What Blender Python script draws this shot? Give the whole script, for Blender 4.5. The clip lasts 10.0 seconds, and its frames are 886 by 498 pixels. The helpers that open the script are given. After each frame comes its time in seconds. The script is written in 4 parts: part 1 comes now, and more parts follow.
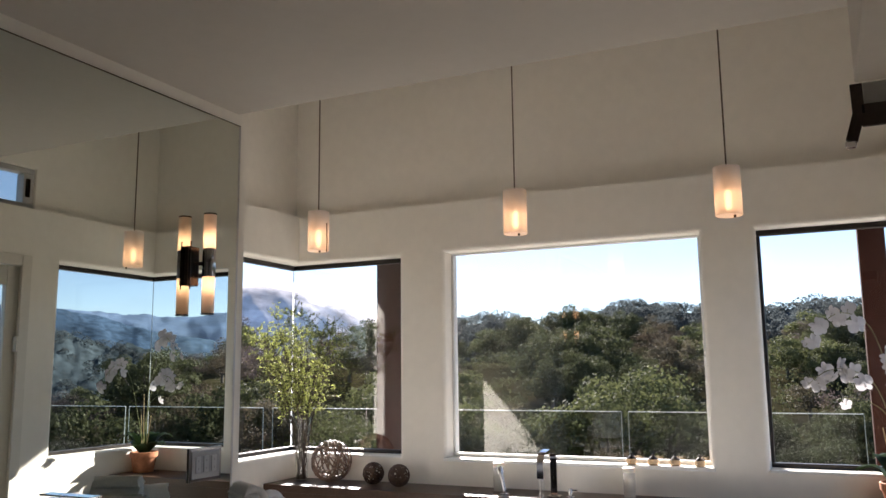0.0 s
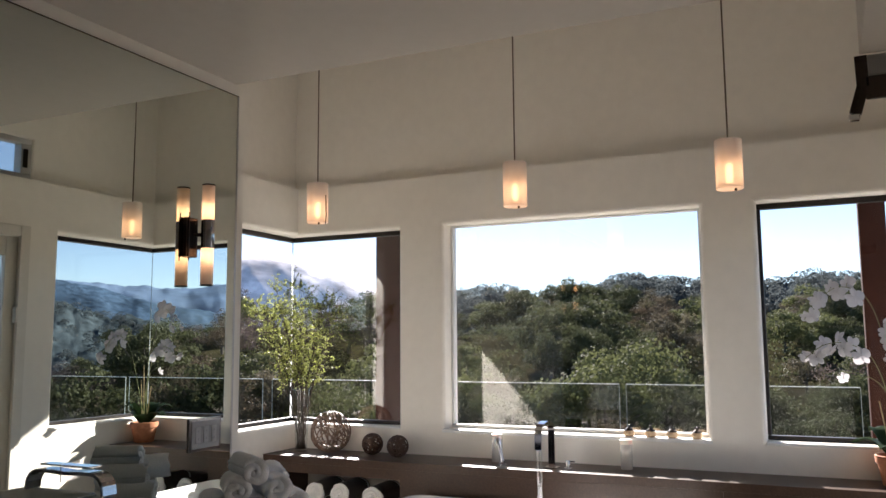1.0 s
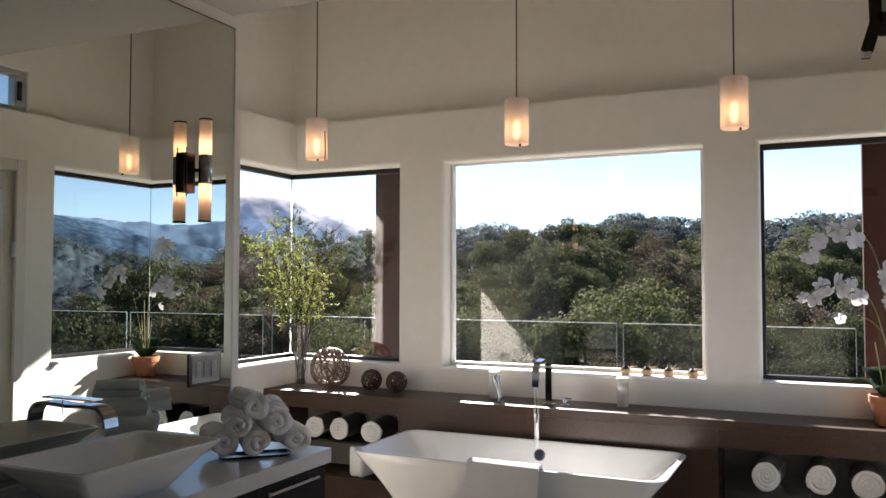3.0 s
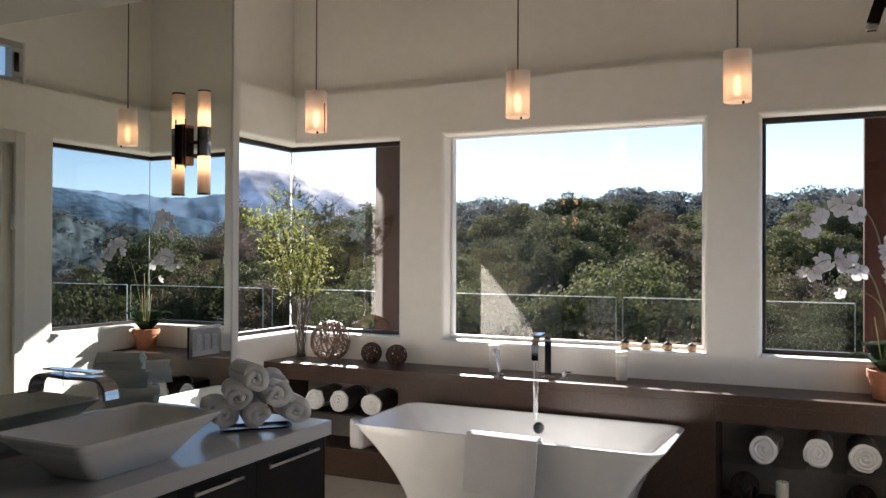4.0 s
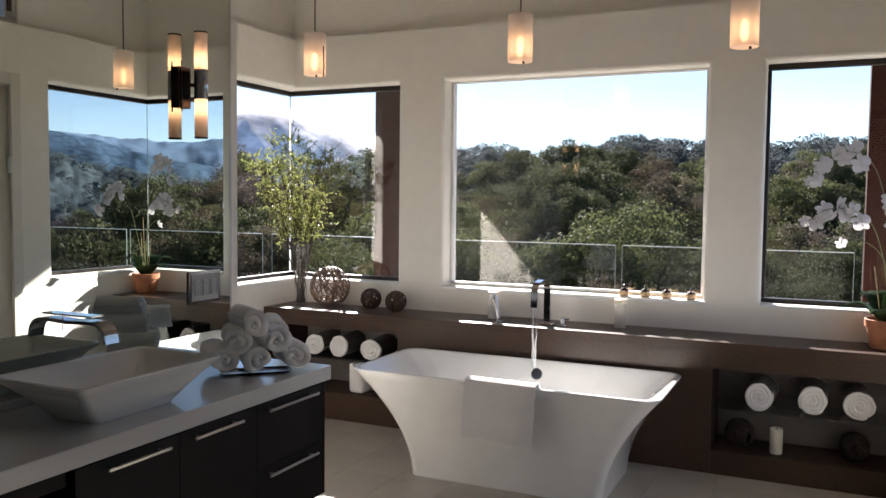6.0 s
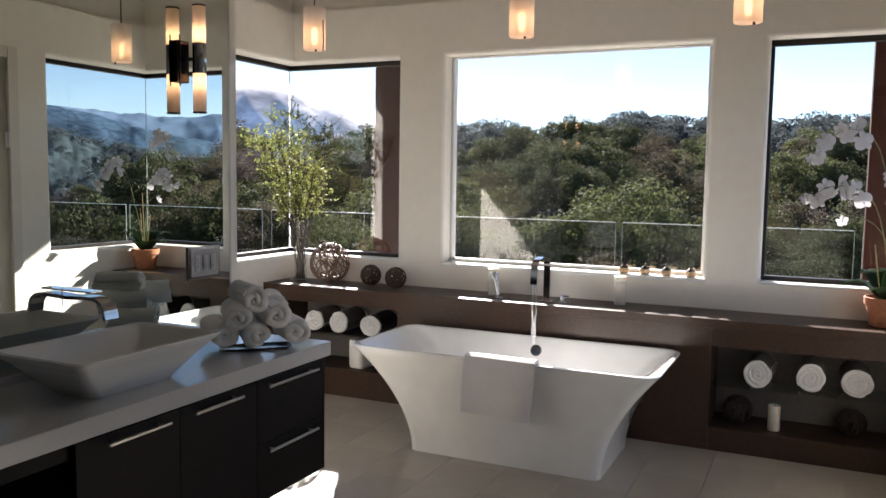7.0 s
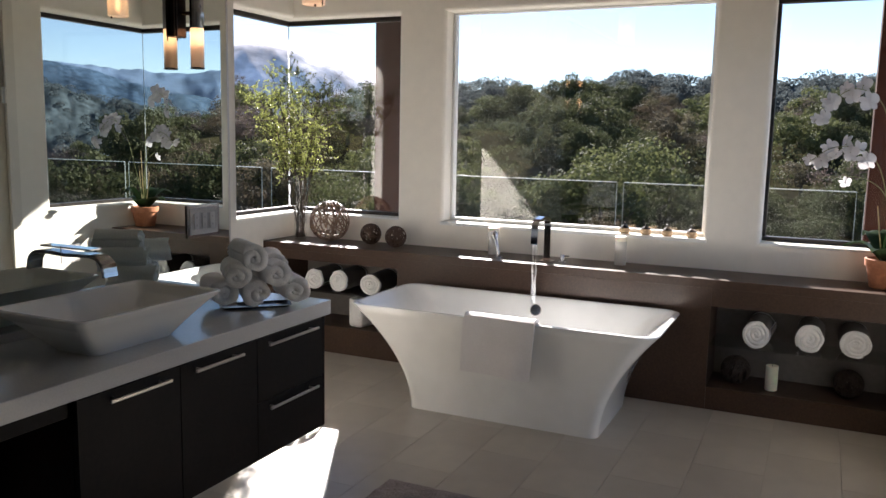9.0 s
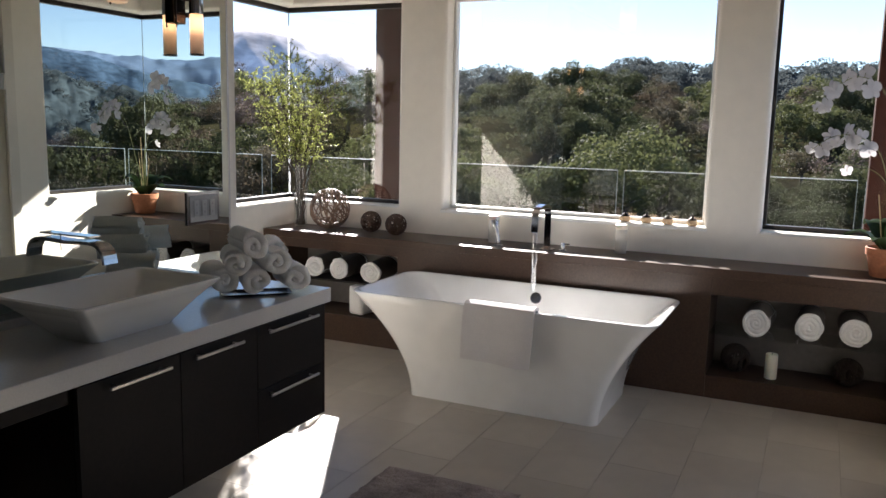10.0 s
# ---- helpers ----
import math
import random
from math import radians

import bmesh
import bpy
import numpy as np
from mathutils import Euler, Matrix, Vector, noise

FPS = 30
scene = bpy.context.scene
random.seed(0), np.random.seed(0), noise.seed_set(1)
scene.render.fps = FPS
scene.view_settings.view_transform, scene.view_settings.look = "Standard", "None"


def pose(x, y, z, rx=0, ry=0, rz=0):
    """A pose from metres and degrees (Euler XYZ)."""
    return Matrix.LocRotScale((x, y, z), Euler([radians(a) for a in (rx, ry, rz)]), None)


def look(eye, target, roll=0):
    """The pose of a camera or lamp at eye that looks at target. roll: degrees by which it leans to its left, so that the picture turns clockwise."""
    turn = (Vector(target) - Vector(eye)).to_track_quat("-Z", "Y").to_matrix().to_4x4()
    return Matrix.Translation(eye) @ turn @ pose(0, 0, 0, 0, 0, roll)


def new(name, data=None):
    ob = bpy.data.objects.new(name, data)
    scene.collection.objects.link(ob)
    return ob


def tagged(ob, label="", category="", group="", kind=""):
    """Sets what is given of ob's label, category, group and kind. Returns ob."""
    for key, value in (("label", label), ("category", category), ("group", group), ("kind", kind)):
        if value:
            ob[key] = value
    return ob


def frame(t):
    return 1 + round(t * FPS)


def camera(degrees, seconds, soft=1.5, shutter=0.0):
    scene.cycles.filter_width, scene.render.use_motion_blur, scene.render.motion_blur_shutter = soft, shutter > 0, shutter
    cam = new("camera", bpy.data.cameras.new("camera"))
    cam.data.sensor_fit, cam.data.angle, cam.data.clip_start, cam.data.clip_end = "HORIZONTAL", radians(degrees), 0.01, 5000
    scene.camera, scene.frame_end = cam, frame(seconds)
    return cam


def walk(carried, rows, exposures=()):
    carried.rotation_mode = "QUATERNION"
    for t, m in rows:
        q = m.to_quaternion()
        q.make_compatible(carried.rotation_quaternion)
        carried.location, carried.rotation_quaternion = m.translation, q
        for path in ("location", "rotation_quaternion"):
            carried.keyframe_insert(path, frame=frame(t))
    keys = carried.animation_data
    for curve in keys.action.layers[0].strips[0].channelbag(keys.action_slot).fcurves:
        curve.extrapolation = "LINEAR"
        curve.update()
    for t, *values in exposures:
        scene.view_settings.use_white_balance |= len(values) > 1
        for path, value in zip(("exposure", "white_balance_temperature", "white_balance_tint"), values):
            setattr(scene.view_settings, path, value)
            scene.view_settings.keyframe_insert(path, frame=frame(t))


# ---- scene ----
EXPO = 2.12
cam = camera(57.07, 10.0)
walk(cam, [
    (0.0, pose(0.0258, -0.0467, 1.5525, 98.52, 0.65, 25.14)),
    (0.5, pose(0.0234, -0.0423, 1.5522, 97.58, 0.57, 25.10)),
    (1.0, pose(0.0208, -0.0377, 1.5520, 96.60, 0.42, 25.06)),
    (1.5, pose(0.0181, -0.0327, 1.5517, 95.52, 0.29, 25.05)),
    (2.0, pose(0.0151, -0.0274, 1.5514, 94.37, 0.19, 25.01)),
    (2.5, pose(0.0123, -0.0223, 1.5512, 93.27, 0.04, 24.99)),
    (4.0, pose(0.0050, -0.0091, 1.5505, 90.44, -0.24, 24.98)),
    (4.5, pose(0.0025, -0.0045, 1.5502, 89.45, -0.37, 24.97)),
    (5.0, pose(0.0000, 0.0000, 1.5500, 88.48, -0.45, 24.97)),
    (5.5, pose(-0.0023, 0.0042, 1.5498, 87.58, -0.53, 24.97)),
    (7.0, pose(-0.0088, 0.0160, 1.5492, 85.04, -0.83, 24.97)),
    (7.5, pose(-0.0107, 0.0193, 1.5490, 84.33, -0.91, 24.98)),
    (8.0, pose(-0.0124, 0.0224, 1.5488, 83.66, -0.98, 24.98)),
    (8.5, pose(-0.0142, 0.0257, 1.5486, 82.94, -1.07, 25.00)),
    (9.0, pose(-0.0162, 0.0294, 1.5485, 82.16, -1.13, 25.01)),
    (9.5, pose(-0.0175, 0.0316, 1.5483, 81.67, -1.18, 25.03)),
    (10.0, pose(-0.0184, 0.0334, 1.5482, 81.30, -1.25, 25.04)),
], [(0.0, EXPO, 6460, 16), (10.0, EXPO, 6380, 15)])

# ---- light ----
SUN_EL, SUN_AZ = radians(27.5), radians(27.2)     # azimuth measured from +y towards -x
sun_way = Vector((-math.sin(SUN_AZ) * math.cos(SUN_EL), math.cos(SUN_AZ) * math.cos(SUN_EL), math.sin(SUN_EL)))
world = bpy.data.worlds.new("sky")
scene.world = world
world.use_nodes = True
wn = world.node_tree.nodes
sky = wn.new("ShaderNodeTexSky")
sky.sky_type = "NISHITA"
sky.sun_disc = False
sky.sun_elevation = SUN_EL
sky.sun_rotation = -SUN_AZ
sky.air_density, sky.dust_density, sky.ozone_density = 0.72, 0.03, 1.8
wn["Background"].inputs["Strength"].default_value = 0.05
world.node_tree.links.new(sky.outputs[0], wn["Background"].inputs["Color"])
sun = new("sun", bpy.data.lights.new("sun", "SUN"))
sun.data.energy, sun.data.angle, sun.data.color = 5.0, radians(0.5), (1.0, 0.95, 0.87)
sun.matrix_world = look(sun_way * 50, (0, 0, 0))


# ---- materials ----
def material(name, color, rough=0.6, metal=0.0, grain=30.0, vary=0.12, bump=0.0, stain=1.5, stain_amount=0.08, random_tint=0.0, **more):
    """Principled surface with fine grain and broad stains, in metres of the object's own space."""
    m = bpy.data.materials.new(name)
    m.use_nodes = True
    n, l = m.node_tree.nodes, m.node_tree.links
    p = n["Principled BSDF"]
    co = n.new("ShaderNodeTexCoord")
    fine, broad = n.new("ShaderNodeTexNoise"), n.new("ShaderNodeTexNoise")
    fine.inputs["Scale"].default_value, fine.inputs["Detail"].default_value = grain, 5
    broad.inputs["Scale"].default_value, broad.inputs["Detail"].default_value = stain, 3
    l.new(co.outputs["Object"], fine.inputs["Vector"])
    l.new(co.outputs["Object"], broad.inputs["Vector"])

    def scale_map(source, amount):
        k = n.new("ShaderNodeMapRange")
        k.inputs["From Min"].default_value, k.inputs["From Max"].default_value = 0.3, 0.7
        k.inputs["To Min"].default_value, k.inputs["To Max"].default_value = 1 - amount, 1 + amount
        l.new(source, k.inputs["Value"])
        return k.outputs[0]

    mul = n.new("ShaderNodeMath")
    mul.operation = "MULTIPLY"
    l.new(scale_map(fine.outputs["Fac"], vary), mul.inputs[0])
    l.new(scale_map(broad.outputs["Fac"], stain_amount), mul.inputs[1])
    value = mul.outputs[0]
    if random_tint:
        info, m2, k = n.new("ShaderNodeObjectInfo"), n.new("ShaderNodeMath"), n.new("ShaderNodeMapRange")
        k.inputs["To Min"].default_value, k.inputs["To Max"].default_value = 1 - random_tint, 1 + random_tint
        l.new(info.outputs["Random"], k.inputs["Value"])
        m2.operation = "MULTIPLY"
        l.new(value, m2.inputs[0])
        l.new(k.outputs[0], m2.inputs[1])
        value = m2.outputs[0]
    tint = n.new("ShaderNodeVectorMath")
    tint.operation = "SCALE"
    tint.inputs[0].default_value = color
    l.new(value, tint.inputs["Scale"])
    l.new(tint.outputs[0], p.inputs["Base Color"])
    p.inputs["Roughness"].default_value, p.inputs["Metallic"].default_value = rough, metal
    if bump:
        b = n.new("ShaderNodeBump")
        b.inputs["Strength"].default_value, b.inputs["Distance"].default_value = min(1.0, bump), 0.004
        l.new(fine.outputs["Fac"], b.inputs["Height"])
        l.new(b.outputs[0], p.inputs["Normal"])
    for key, v in more.items():
        p.inputs[key.replace("_", " ")].default_value = v
    return m


def pane_material(name, tint=(1, 1, 1), ior=1.45):
    """Thin clear glass: passes light straight through and mirrors by Fresnel."""
    m = bpy.data.materials.new(name)
    m.use_nodes = True
    n, l = m.node_tree.nodes, m.node_tree.links
    n.remove(n["Principled BSDF"])
    clear, gloss, mix, fres = (n.new("ShaderNode" + k) for k in ("BsdfTransparent", "BsdfGlossy", "MixShader", "LayerWeight"))
    grow, tune = n.new("ShaderNodeMath"), n.new("ShaderNodeMapRange")
    clear.inputs[0].default_value = (*tint, 1)
    gloss.inputs["Roughness"].default_value = 0.0
    fres.inputs["Blend"].default_value = 0.5
    grow.operation = "POWER"
    grow.inputs[1].default_value = 4.5
    l.new(fres.outputs["Facing"], grow.inputs[0])
    tune.inputs["To Min"].default_value, tune.inputs["To Max"].default_value = ((ior - 1) / (ior + 1)) ** 2, 1.0
    l.new(grow.outputs[0], tune.inputs["Value"])
    l.new(tune.outputs[0], mix.inputs[0])
    l.new(clear.outputs[0], mix.inputs[1])
    l.new(gloss.outputs[0], mix.inputs[2])
    l.new(mix.outputs[0], n["Material Output"].inputs[0])
    return m


def glow_material(name, color, strength, rough=0.5):
    m = material(name, (0.85, 0.82, 0.76), rough, grain=60, vary=0.03)
    p = m.node_tree.nodes["Principled BSDF"]
    p.inputs["Emission Color"].default_value = (*color, 1)
    p.inputs["Emission Strength"].default_value = strength
    return m


def leaf_material(name, color, spread=0.5, translucent=0.35, rough=0.8, gloss=0.15):
    """Leaves whose tone varies from leaf to leaf and from plant to plant, and which let some light through."""
    m = bpy.data.materials.new(name)
    m.use_nodes = True
    n, l = m.node_tree.nodes, m.node_tree.links
    p = n["Principled BSDF"]
    geo, info, add, k = n.new("ShaderNodeNewGeometry"), n.new("ShaderNodeObjectInfo"), n.new("ShaderNodeMath"), n.new("ShaderNodeMapRange")
    add.operation = "ADD"
    l.new(geo.outputs["Random Per Island"], add.inputs[0])
    l.new(info.outputs["Random"], add.inputs[1])
    k.inputs["From Max"].default_value = 2.0
    k.inputs["To Min"].default_value, k.inputs["To Max"].default_value = 1 - spread, 1 + spread
    l.new(add.outputs[0], k.inputs["Value"])
    tint = n.new("ShaderNodeVectorMath")
    tint.operation = "SCALE"
    tint.inputs[0].default_value = color
    l.new(k.outputs[0], tint.inputs["Scale"])
    l.new(tint.outputs[0], p.inputs["Base Color"])
    p.inputs["Roughness"].default_value, p.inputs["Specular IOR Level"].default_value = rough, gloss
    trans, mix = n.new("ShaderNodeBsdfTranslucent"), n.new("ShaderNodeMixShader")
    mix.inputs[0].default_value = translucent
    l.new(tint.outputs[0], trans.inputs["Color"])
    l.new(p.outputs[0], mix.inputs[1])
    l.new(trans.outputs[0], mix.inputs[2])
    l.new(mix.outputs[0], n["Material Output"].inputs[0])
    return m


def frosted_material(name, tint, clear=0.3):
    """Frosted lamp glass that a bulb inside shines through."""
    m = bpy.data.materials.new(name)
    m.use_nodes = True
    n, l = m.node_tree.nodes, m.node_tree.links
    p = n["Principled BSDF"]
    p.inputs["Base Color"].default_value = (*tint, 1)
    p.inputs["Roughness"].default_value = 0.35
    trans, see, m1, m2 = n.new("ShaderNodeBsdfTranslucent"), n.new("ShaderNodeBsdfTransparent"), n.new("ShaderNodeMixShader"), n.new("ShaderNodeMixShader")
    trans.inputs["Color"].default_value = (*tint, 1)
    see.inputs[0].default_value = (1, 0.97, 0.94, 1)
    m1.inputs[0].default_value, m2.inputs[0].default_value = 0.55, clear
    l.new(p.outputs[0], m1.inputs[1])
    l.new(trans.outputs[0], m1.inputs[2])
    l.new(m1.outputs[0], m2.inputs[1])
    l.new(see.outputs[0], m2.inputs[2])
    l.new(m2.outputs[0], n["Material Output"].inputs[0])
    return m


plaster = material("warm_white_plaster", (0.86, 0.825, 0.755), 0.75, grain=14, vary=0.02, bump=0.10, stain=0.8, stain_amount=0.025)
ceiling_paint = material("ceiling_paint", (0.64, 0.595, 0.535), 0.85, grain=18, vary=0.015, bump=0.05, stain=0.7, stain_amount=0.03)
white_frame = material("white_window_vinyl", (0.82, 0.82, 0.80), 0.35, grain=40, vary=0.02)
dark_frame = material("dark_bronze_aluminium", (0.035, 0.03, 0.028), 0.4, 0.6, grain=80, vary=0.15)
glass = pane_material("window_glass", ior=1.7)
rail_glass = pane_material("railing_glass", (0.82, 0.84, 0.83), 1.15)
clear_glass = pane_material("clear_thin_glass", (0.97, 0.98, 0.98), 1.6)
mirror_silver = material("mirror_silver", (0.70, 0.738, 0.695), 0.0, 1.0, vary=0.0, stain_amount=0.0)
stone = material("brown_quartz", (0.064, 0.038, 0.026), 0.36, grain=90, vary=0.22, bump=0.03, stain=3, stain_amount=0.10, Specular_IOR_Level=0.3)
stone_face = material("brown_stone_face", (0.052, 0.032, 0.022), 0.42, grain=70, vary=0.2, bump=0.04, stain=3, stain_amount=0.15, Specular_IOR_Level=0.3)
niche_lining = material("niche_lining", (0.20, 0.185, 0.17), 0.5, grain=30, vary=0.08)
espresso = material("espresso_veneer", (0.0075, 0.0054, 0.0046), 0.45, grain=55, vary=0.25, bump=0.04, stain=6, stain_amount=0.2, Specular_IOR_Level=0.15)
dark_void = material("dark_cabinet_inside", (0.02, 0.017, 0.015), 0.7)
counter_white = material("white_quartz", (0.62, 0.61, 0.59), 0.16, grain=160, vary=0.05, stain=3, stain_amount=0.03)
ceramic = material("white_ceramic", (0.88, 0.88, 0.86), 0.14, grain=20, vary=0.01, Coat_Weight=0.3)
tub_white = material("tub_acrylic", (0.90, 0.905, 0.895), 0.14, grain=12, vary=0.012, Coat_Weight=0.4)
chrome = material("chrome", (0.78, 0.78, 0.79), 0.06, 1.0, vary=0.02)
brushed = material("brushed_steel", (0.62, 0.61, 0.60), 0.28, 1.0, grain=150, vary=0.08)
dark_metal = material("dark_bronze_metal", (0.06, 0.048, 0.042), 0.25, 0.9, grain=60, vary=0.12)
terry = material("white_terry_cloth", (0.93, 0.925, 0.915), 0.95, grain=220, vary=0.08, bump=0.5, stain=8, stain_amount=0.05, Sheen_Weight=0.3)
tile_mat = material("cream_porcelain_tile", (0.44, 0.40, 0.34), 0.29, grain=9, vary=0.04, bump=0.02, stain=1.4, stain_amount=0.10, random_tint=0.015)
grout = material("grout", (0.42, 0.38, 0.325), 0.9, grain=120, vary=0.1)
terracotta = material("terracotta", (0.50, 0.20, 0.10), 0.8, grain=45, vary=0.15, bump=0.2, stain=9, stain_amount=0.12)
rod_bronze = material("brown_bronze_rod", (0.13, 0.095, 0.065), 0.4, 0.6, grain=60, vary=0.1)
black_rattan = material("black_brown_rattan", (0.026, 0.017, 0.012), 0.6, grain=60, vary=0.35)
rattan = material("dark_rattan", (0.070, 0.038, 0.024), 0.6, grain=60, vary=0.35)
wire_brown = material("twig_brown", (0.20, 0.13, 0.09), 0.5, grain=60, vary=0.4)
bark = material("twig_bark", (0.050, 0.034, 0.023), 0.8, grain=70, vary=0.3)
tree_bark = material("oak_bark", (0.10, 0.085, 0.07), 0.9, grain=6, vary=0.4)
spring_leaf = leaf_material("spring_leaf", (0.33, 0.365, 0.105), 0.55, 0.5, 0.35, 0.45)
# white and translucent to paint the glow of light refracted in the glass edge
glass_joint = leaf_material("white_glass_edge_glow", (0.90, 0.92, 0.92), 0.02, 0.75)
orchid_leaf = leaf_material("orchid_leaf", (0.030, 0.055, 0.020), 0.25, 0.15, 0.35)
petal = leaf_material("white_petal", (0.60, 0.58, 0.59), 0.10, 0.30)
stem_green = material("orchid_stem", (0.20, 0.22, 0.09), 0.5, grain=40, vary=0.2)
stake = material("bamboo_stake", (0.42, 0.32, 0.16), 0.6, grain=40, vary=0.2)
wax = material("ivory_wax", (0.82, 0.78, 0.66), 0.5, grain=30, vary=0.03, Subsurface_Weight=0.2)
cork = material("tan_ceramic", (0.60, 0.42, 0.25), 0.5, grain=50, vary=0.1)
redwood = material("redwood_post", (0.030, 0.0115, 0.008), 0.7, grain=24, vary=0.3, bump=0.1, stain=2, stain_amount=0.2, Specular_IOR_Level=0.05)
deck_mat = material("pale_deck_concrete", (0.52, 0.49, 0.44), 0.85, grain=12, vary=0.15, bump=0.1, stain=0.6, stain_amount=0.15)
door_paint = material("cream_door_paint", (0.72, 0.69, 0.62), 0.45, grain=25, vary=0.02)
rocker_grey = material("grey_rocker_plastic", (0.48, 0.475, 0.465), 0.4, grain=60, vary=0.04)
smoke_chrome = material("smoky_chrome", (0.42, 0.42, 0.44), 0.08, 1.0, vary=0.03)
plate_grey = material("brushed_plate", (0.36, 0.355, 0.35), 0.35, 0.5, grain=90, vary=0.06)
rug_mat = material("taupe_bath_mat", (0.34, 0.29, 0.275), 0.95, grain=140, vary=0.22, bump=0.7, stain=6, stain_amount=0.32)
soil = material("moss_soil", (0.06, 0.05, 0.03), 0.95, grain=70, vary=0.4, bump=0.5)
pendant_glow = frosted_material("frosted_pendant_glass", (0.80, 0.77, 0.75), 0.11)
bulb_glow = glow_material("warm_bulb", (1.0, 0.54, 0.25), 3.0)
sconce_bulb = glow_material("sconce_bulb", (1.0, 0.58, 0.31), 2.6)
rail_edge = material("glass_edge_green_grey", (0.46, 0.50, 0.49), 0.3, grain=40, vary=0.05)
side_edge = material("dull_glass_edge", (0.24, 0.28, 0.27), 0.4, grain=40, vary=0.08)
candle_frost = frosted_material("frosted_candle_glass", (0.82, 0.82, 0.80), 0.45)
tube_glow = frosted_material("sconce_tube_glass", (0.90, 0.83, 0.76), 0.0)
water_mat = pane_material("water", (0.92, 0.94, 0.96), 2.8)
soft_glass = pane_material("low_gloss_window_glass", (1, 1, 1), 1.28)
towel_white = material("bright_white_terry", (0.80, 0.785, 0.795), 0.95, grain=220, vary=0.05, bump=0.3, stain=8, stain_amount=0.03, Sheen_Weight=0.2)
dark_wrap = material("dark_brown_terry", (0.075, 0.058, 0.048), 0.9, grain=200, vary=0.2, bump=0.4, stain=8, stain_amount=0.15, Sheen_Weight=0.2)


# ---- helpers of this scene ----
def link(name, bm, mat, parent=None, label="", smooth=False):
    me = bpy.data.meshes.new(name)
    bm.normal_update()
    bm.to_mesh(me)
    bm.free()
    me.materials.append(mat)
    if smooth:
        me.polygons.foreach_set("use_smooth", [True] * len(me.polygons))
        try:
            me.set_sharp_from_angle(angle=radians(40))
        except AttributeError:
            pass
    ob = new(name, me)
    ob.parent = parent
    if label:
        tagged(ob, label)
    return ob


def part(name, bm, mat, parent, label="", smooth=False):
    return link(name, bm, mat, parent, label, smooth)


def thing(name, at, label, category, group="", turn=0):
    e = new(name)
    e.empty_display_size = 0.1
    e.matrix_world = pose(*at, 0, 0, turn)
    return tagged(e, label, category, group)


def box(lo, hi, bevel=0.0, seg=2, bm=None):
    bm2 = bmesh.new()
    bmesh.ops.create_cube(bm2, size=1)
    for v in bm2.verts:
        v.co = Vector((lo[i] + (v.co[i] + 0.5) * (hi[i] - lo[i]) for i in range(3)))
    if bevel:
        bmesh.ops.bevel(bm2, geom=bm2.edges[:], offset=bevel, segments=seg, affect="EDGES", profile=0.5)
    return join(bm, bm2)


def join(bm, other):
    if bm is None:
        return other
    me = bpy.data.meshes.new("tmp")
    other.to_mesh(me)
    other.free()
    bm.from_mesh(me)
    bpy.data.meshes.remove(me)
    return bm


def lathe(profile, n=24, at=(0, 0, 0), bm=None):
    """A turned shape from (radius, z) pairs."""
    b = bmesh.new()
    rings = []
    for r, z in profile:
        rings.append([b.verts.new((at[0] + r * math.cos(2 * math.pi * i / n), at[1] + r * math.sin(2 * math.pi * i / n), at[2] + z)) for i in range(n)])
    for a, c in zip(rings, rings[1:]):
        for i in range(n):
            b.faces.new((a[i], a[(i + 1) % n], c[(i + 1) % n], c[i]))
    if profile[0][0] > 1e-4:
        b.faces.new(rings[0][::-1])
    if profile[-1][0] > 1e-4:
        b.faces.new(rings[-1])
    bmesh.ops.remove_doubles(b, verts=b.verts[:], dist=1e-5)
    return join(bm, b)


def tube(points, radius, n=6, bm=None, taper=1.0):
    """A round bar along a line of points."""
    b = bmesh.new()
    pts = [Vector(p) for p in points]
    rings = []
    side = None
    for i, p in enumerate(pts):
        d = (pts[min(i + 1, len(pts) - 1)] - pts[max(i - 1, 0)]).normalized()
        if side is None:
            side = d.orthogonal().normalized()
        side = (side - d * side.dot(d)).normalized()
        up = d.cross(side)
        r = radius * (1 + (taper - 1) * i / max(1, len(pts) - 1))
        rings.append([b.verts.new(p + (side * math.cos(2 * math.pi * k / n) + up * math.sin(2 * math.pi * k / n)) * r) for k in range(n)])
    for a, c in zip(rings, rings[1:]):
        for k in range(n):
            b.faces.new((a[k], a[(k + 1) % n], c[(k + 1) % n], c[k]))
    b.faces.new(rings[0][::-1])
    b.faces.new(rings[-1])
    return join(bm, b)


def ribbon(points, width, thick, across=(1, 0, 0), bm=None):
    """A flat bar of rectangular section along a line of points; across is the direction of its width."""
    b = bmesh.new()
    pts, w = [Vector(p) for p in points], Vector(across).normalized()
    rings = []
    for i, p in enumerate(pts):
        d = (pts[min(i + 1, len(pts) - 1)] - pts[max(i - 1, 0)]).normalized()
        nrm = w.cross(d).normalized()
        rings.append([b.verts.new(p + w * sx * width / 2 + nrm * sy * thick / 2) for sx, sy in ((-1, -1), (1, -1), (1, 1), (-1, 1))])
    for a, c in zip(rings, rings[1:]):
        for k in range(4):
            b.faces.new((a[k], a[(k + 1) % 4], c[(k + 1) % 4], c[k]))
    b.faces.new(rings[0][::-1])
    b.faces.new(rings[-1])
    bmesh.ops.recalc_face_normals(b, faces=b.faces[:])
    return join(bm, b)


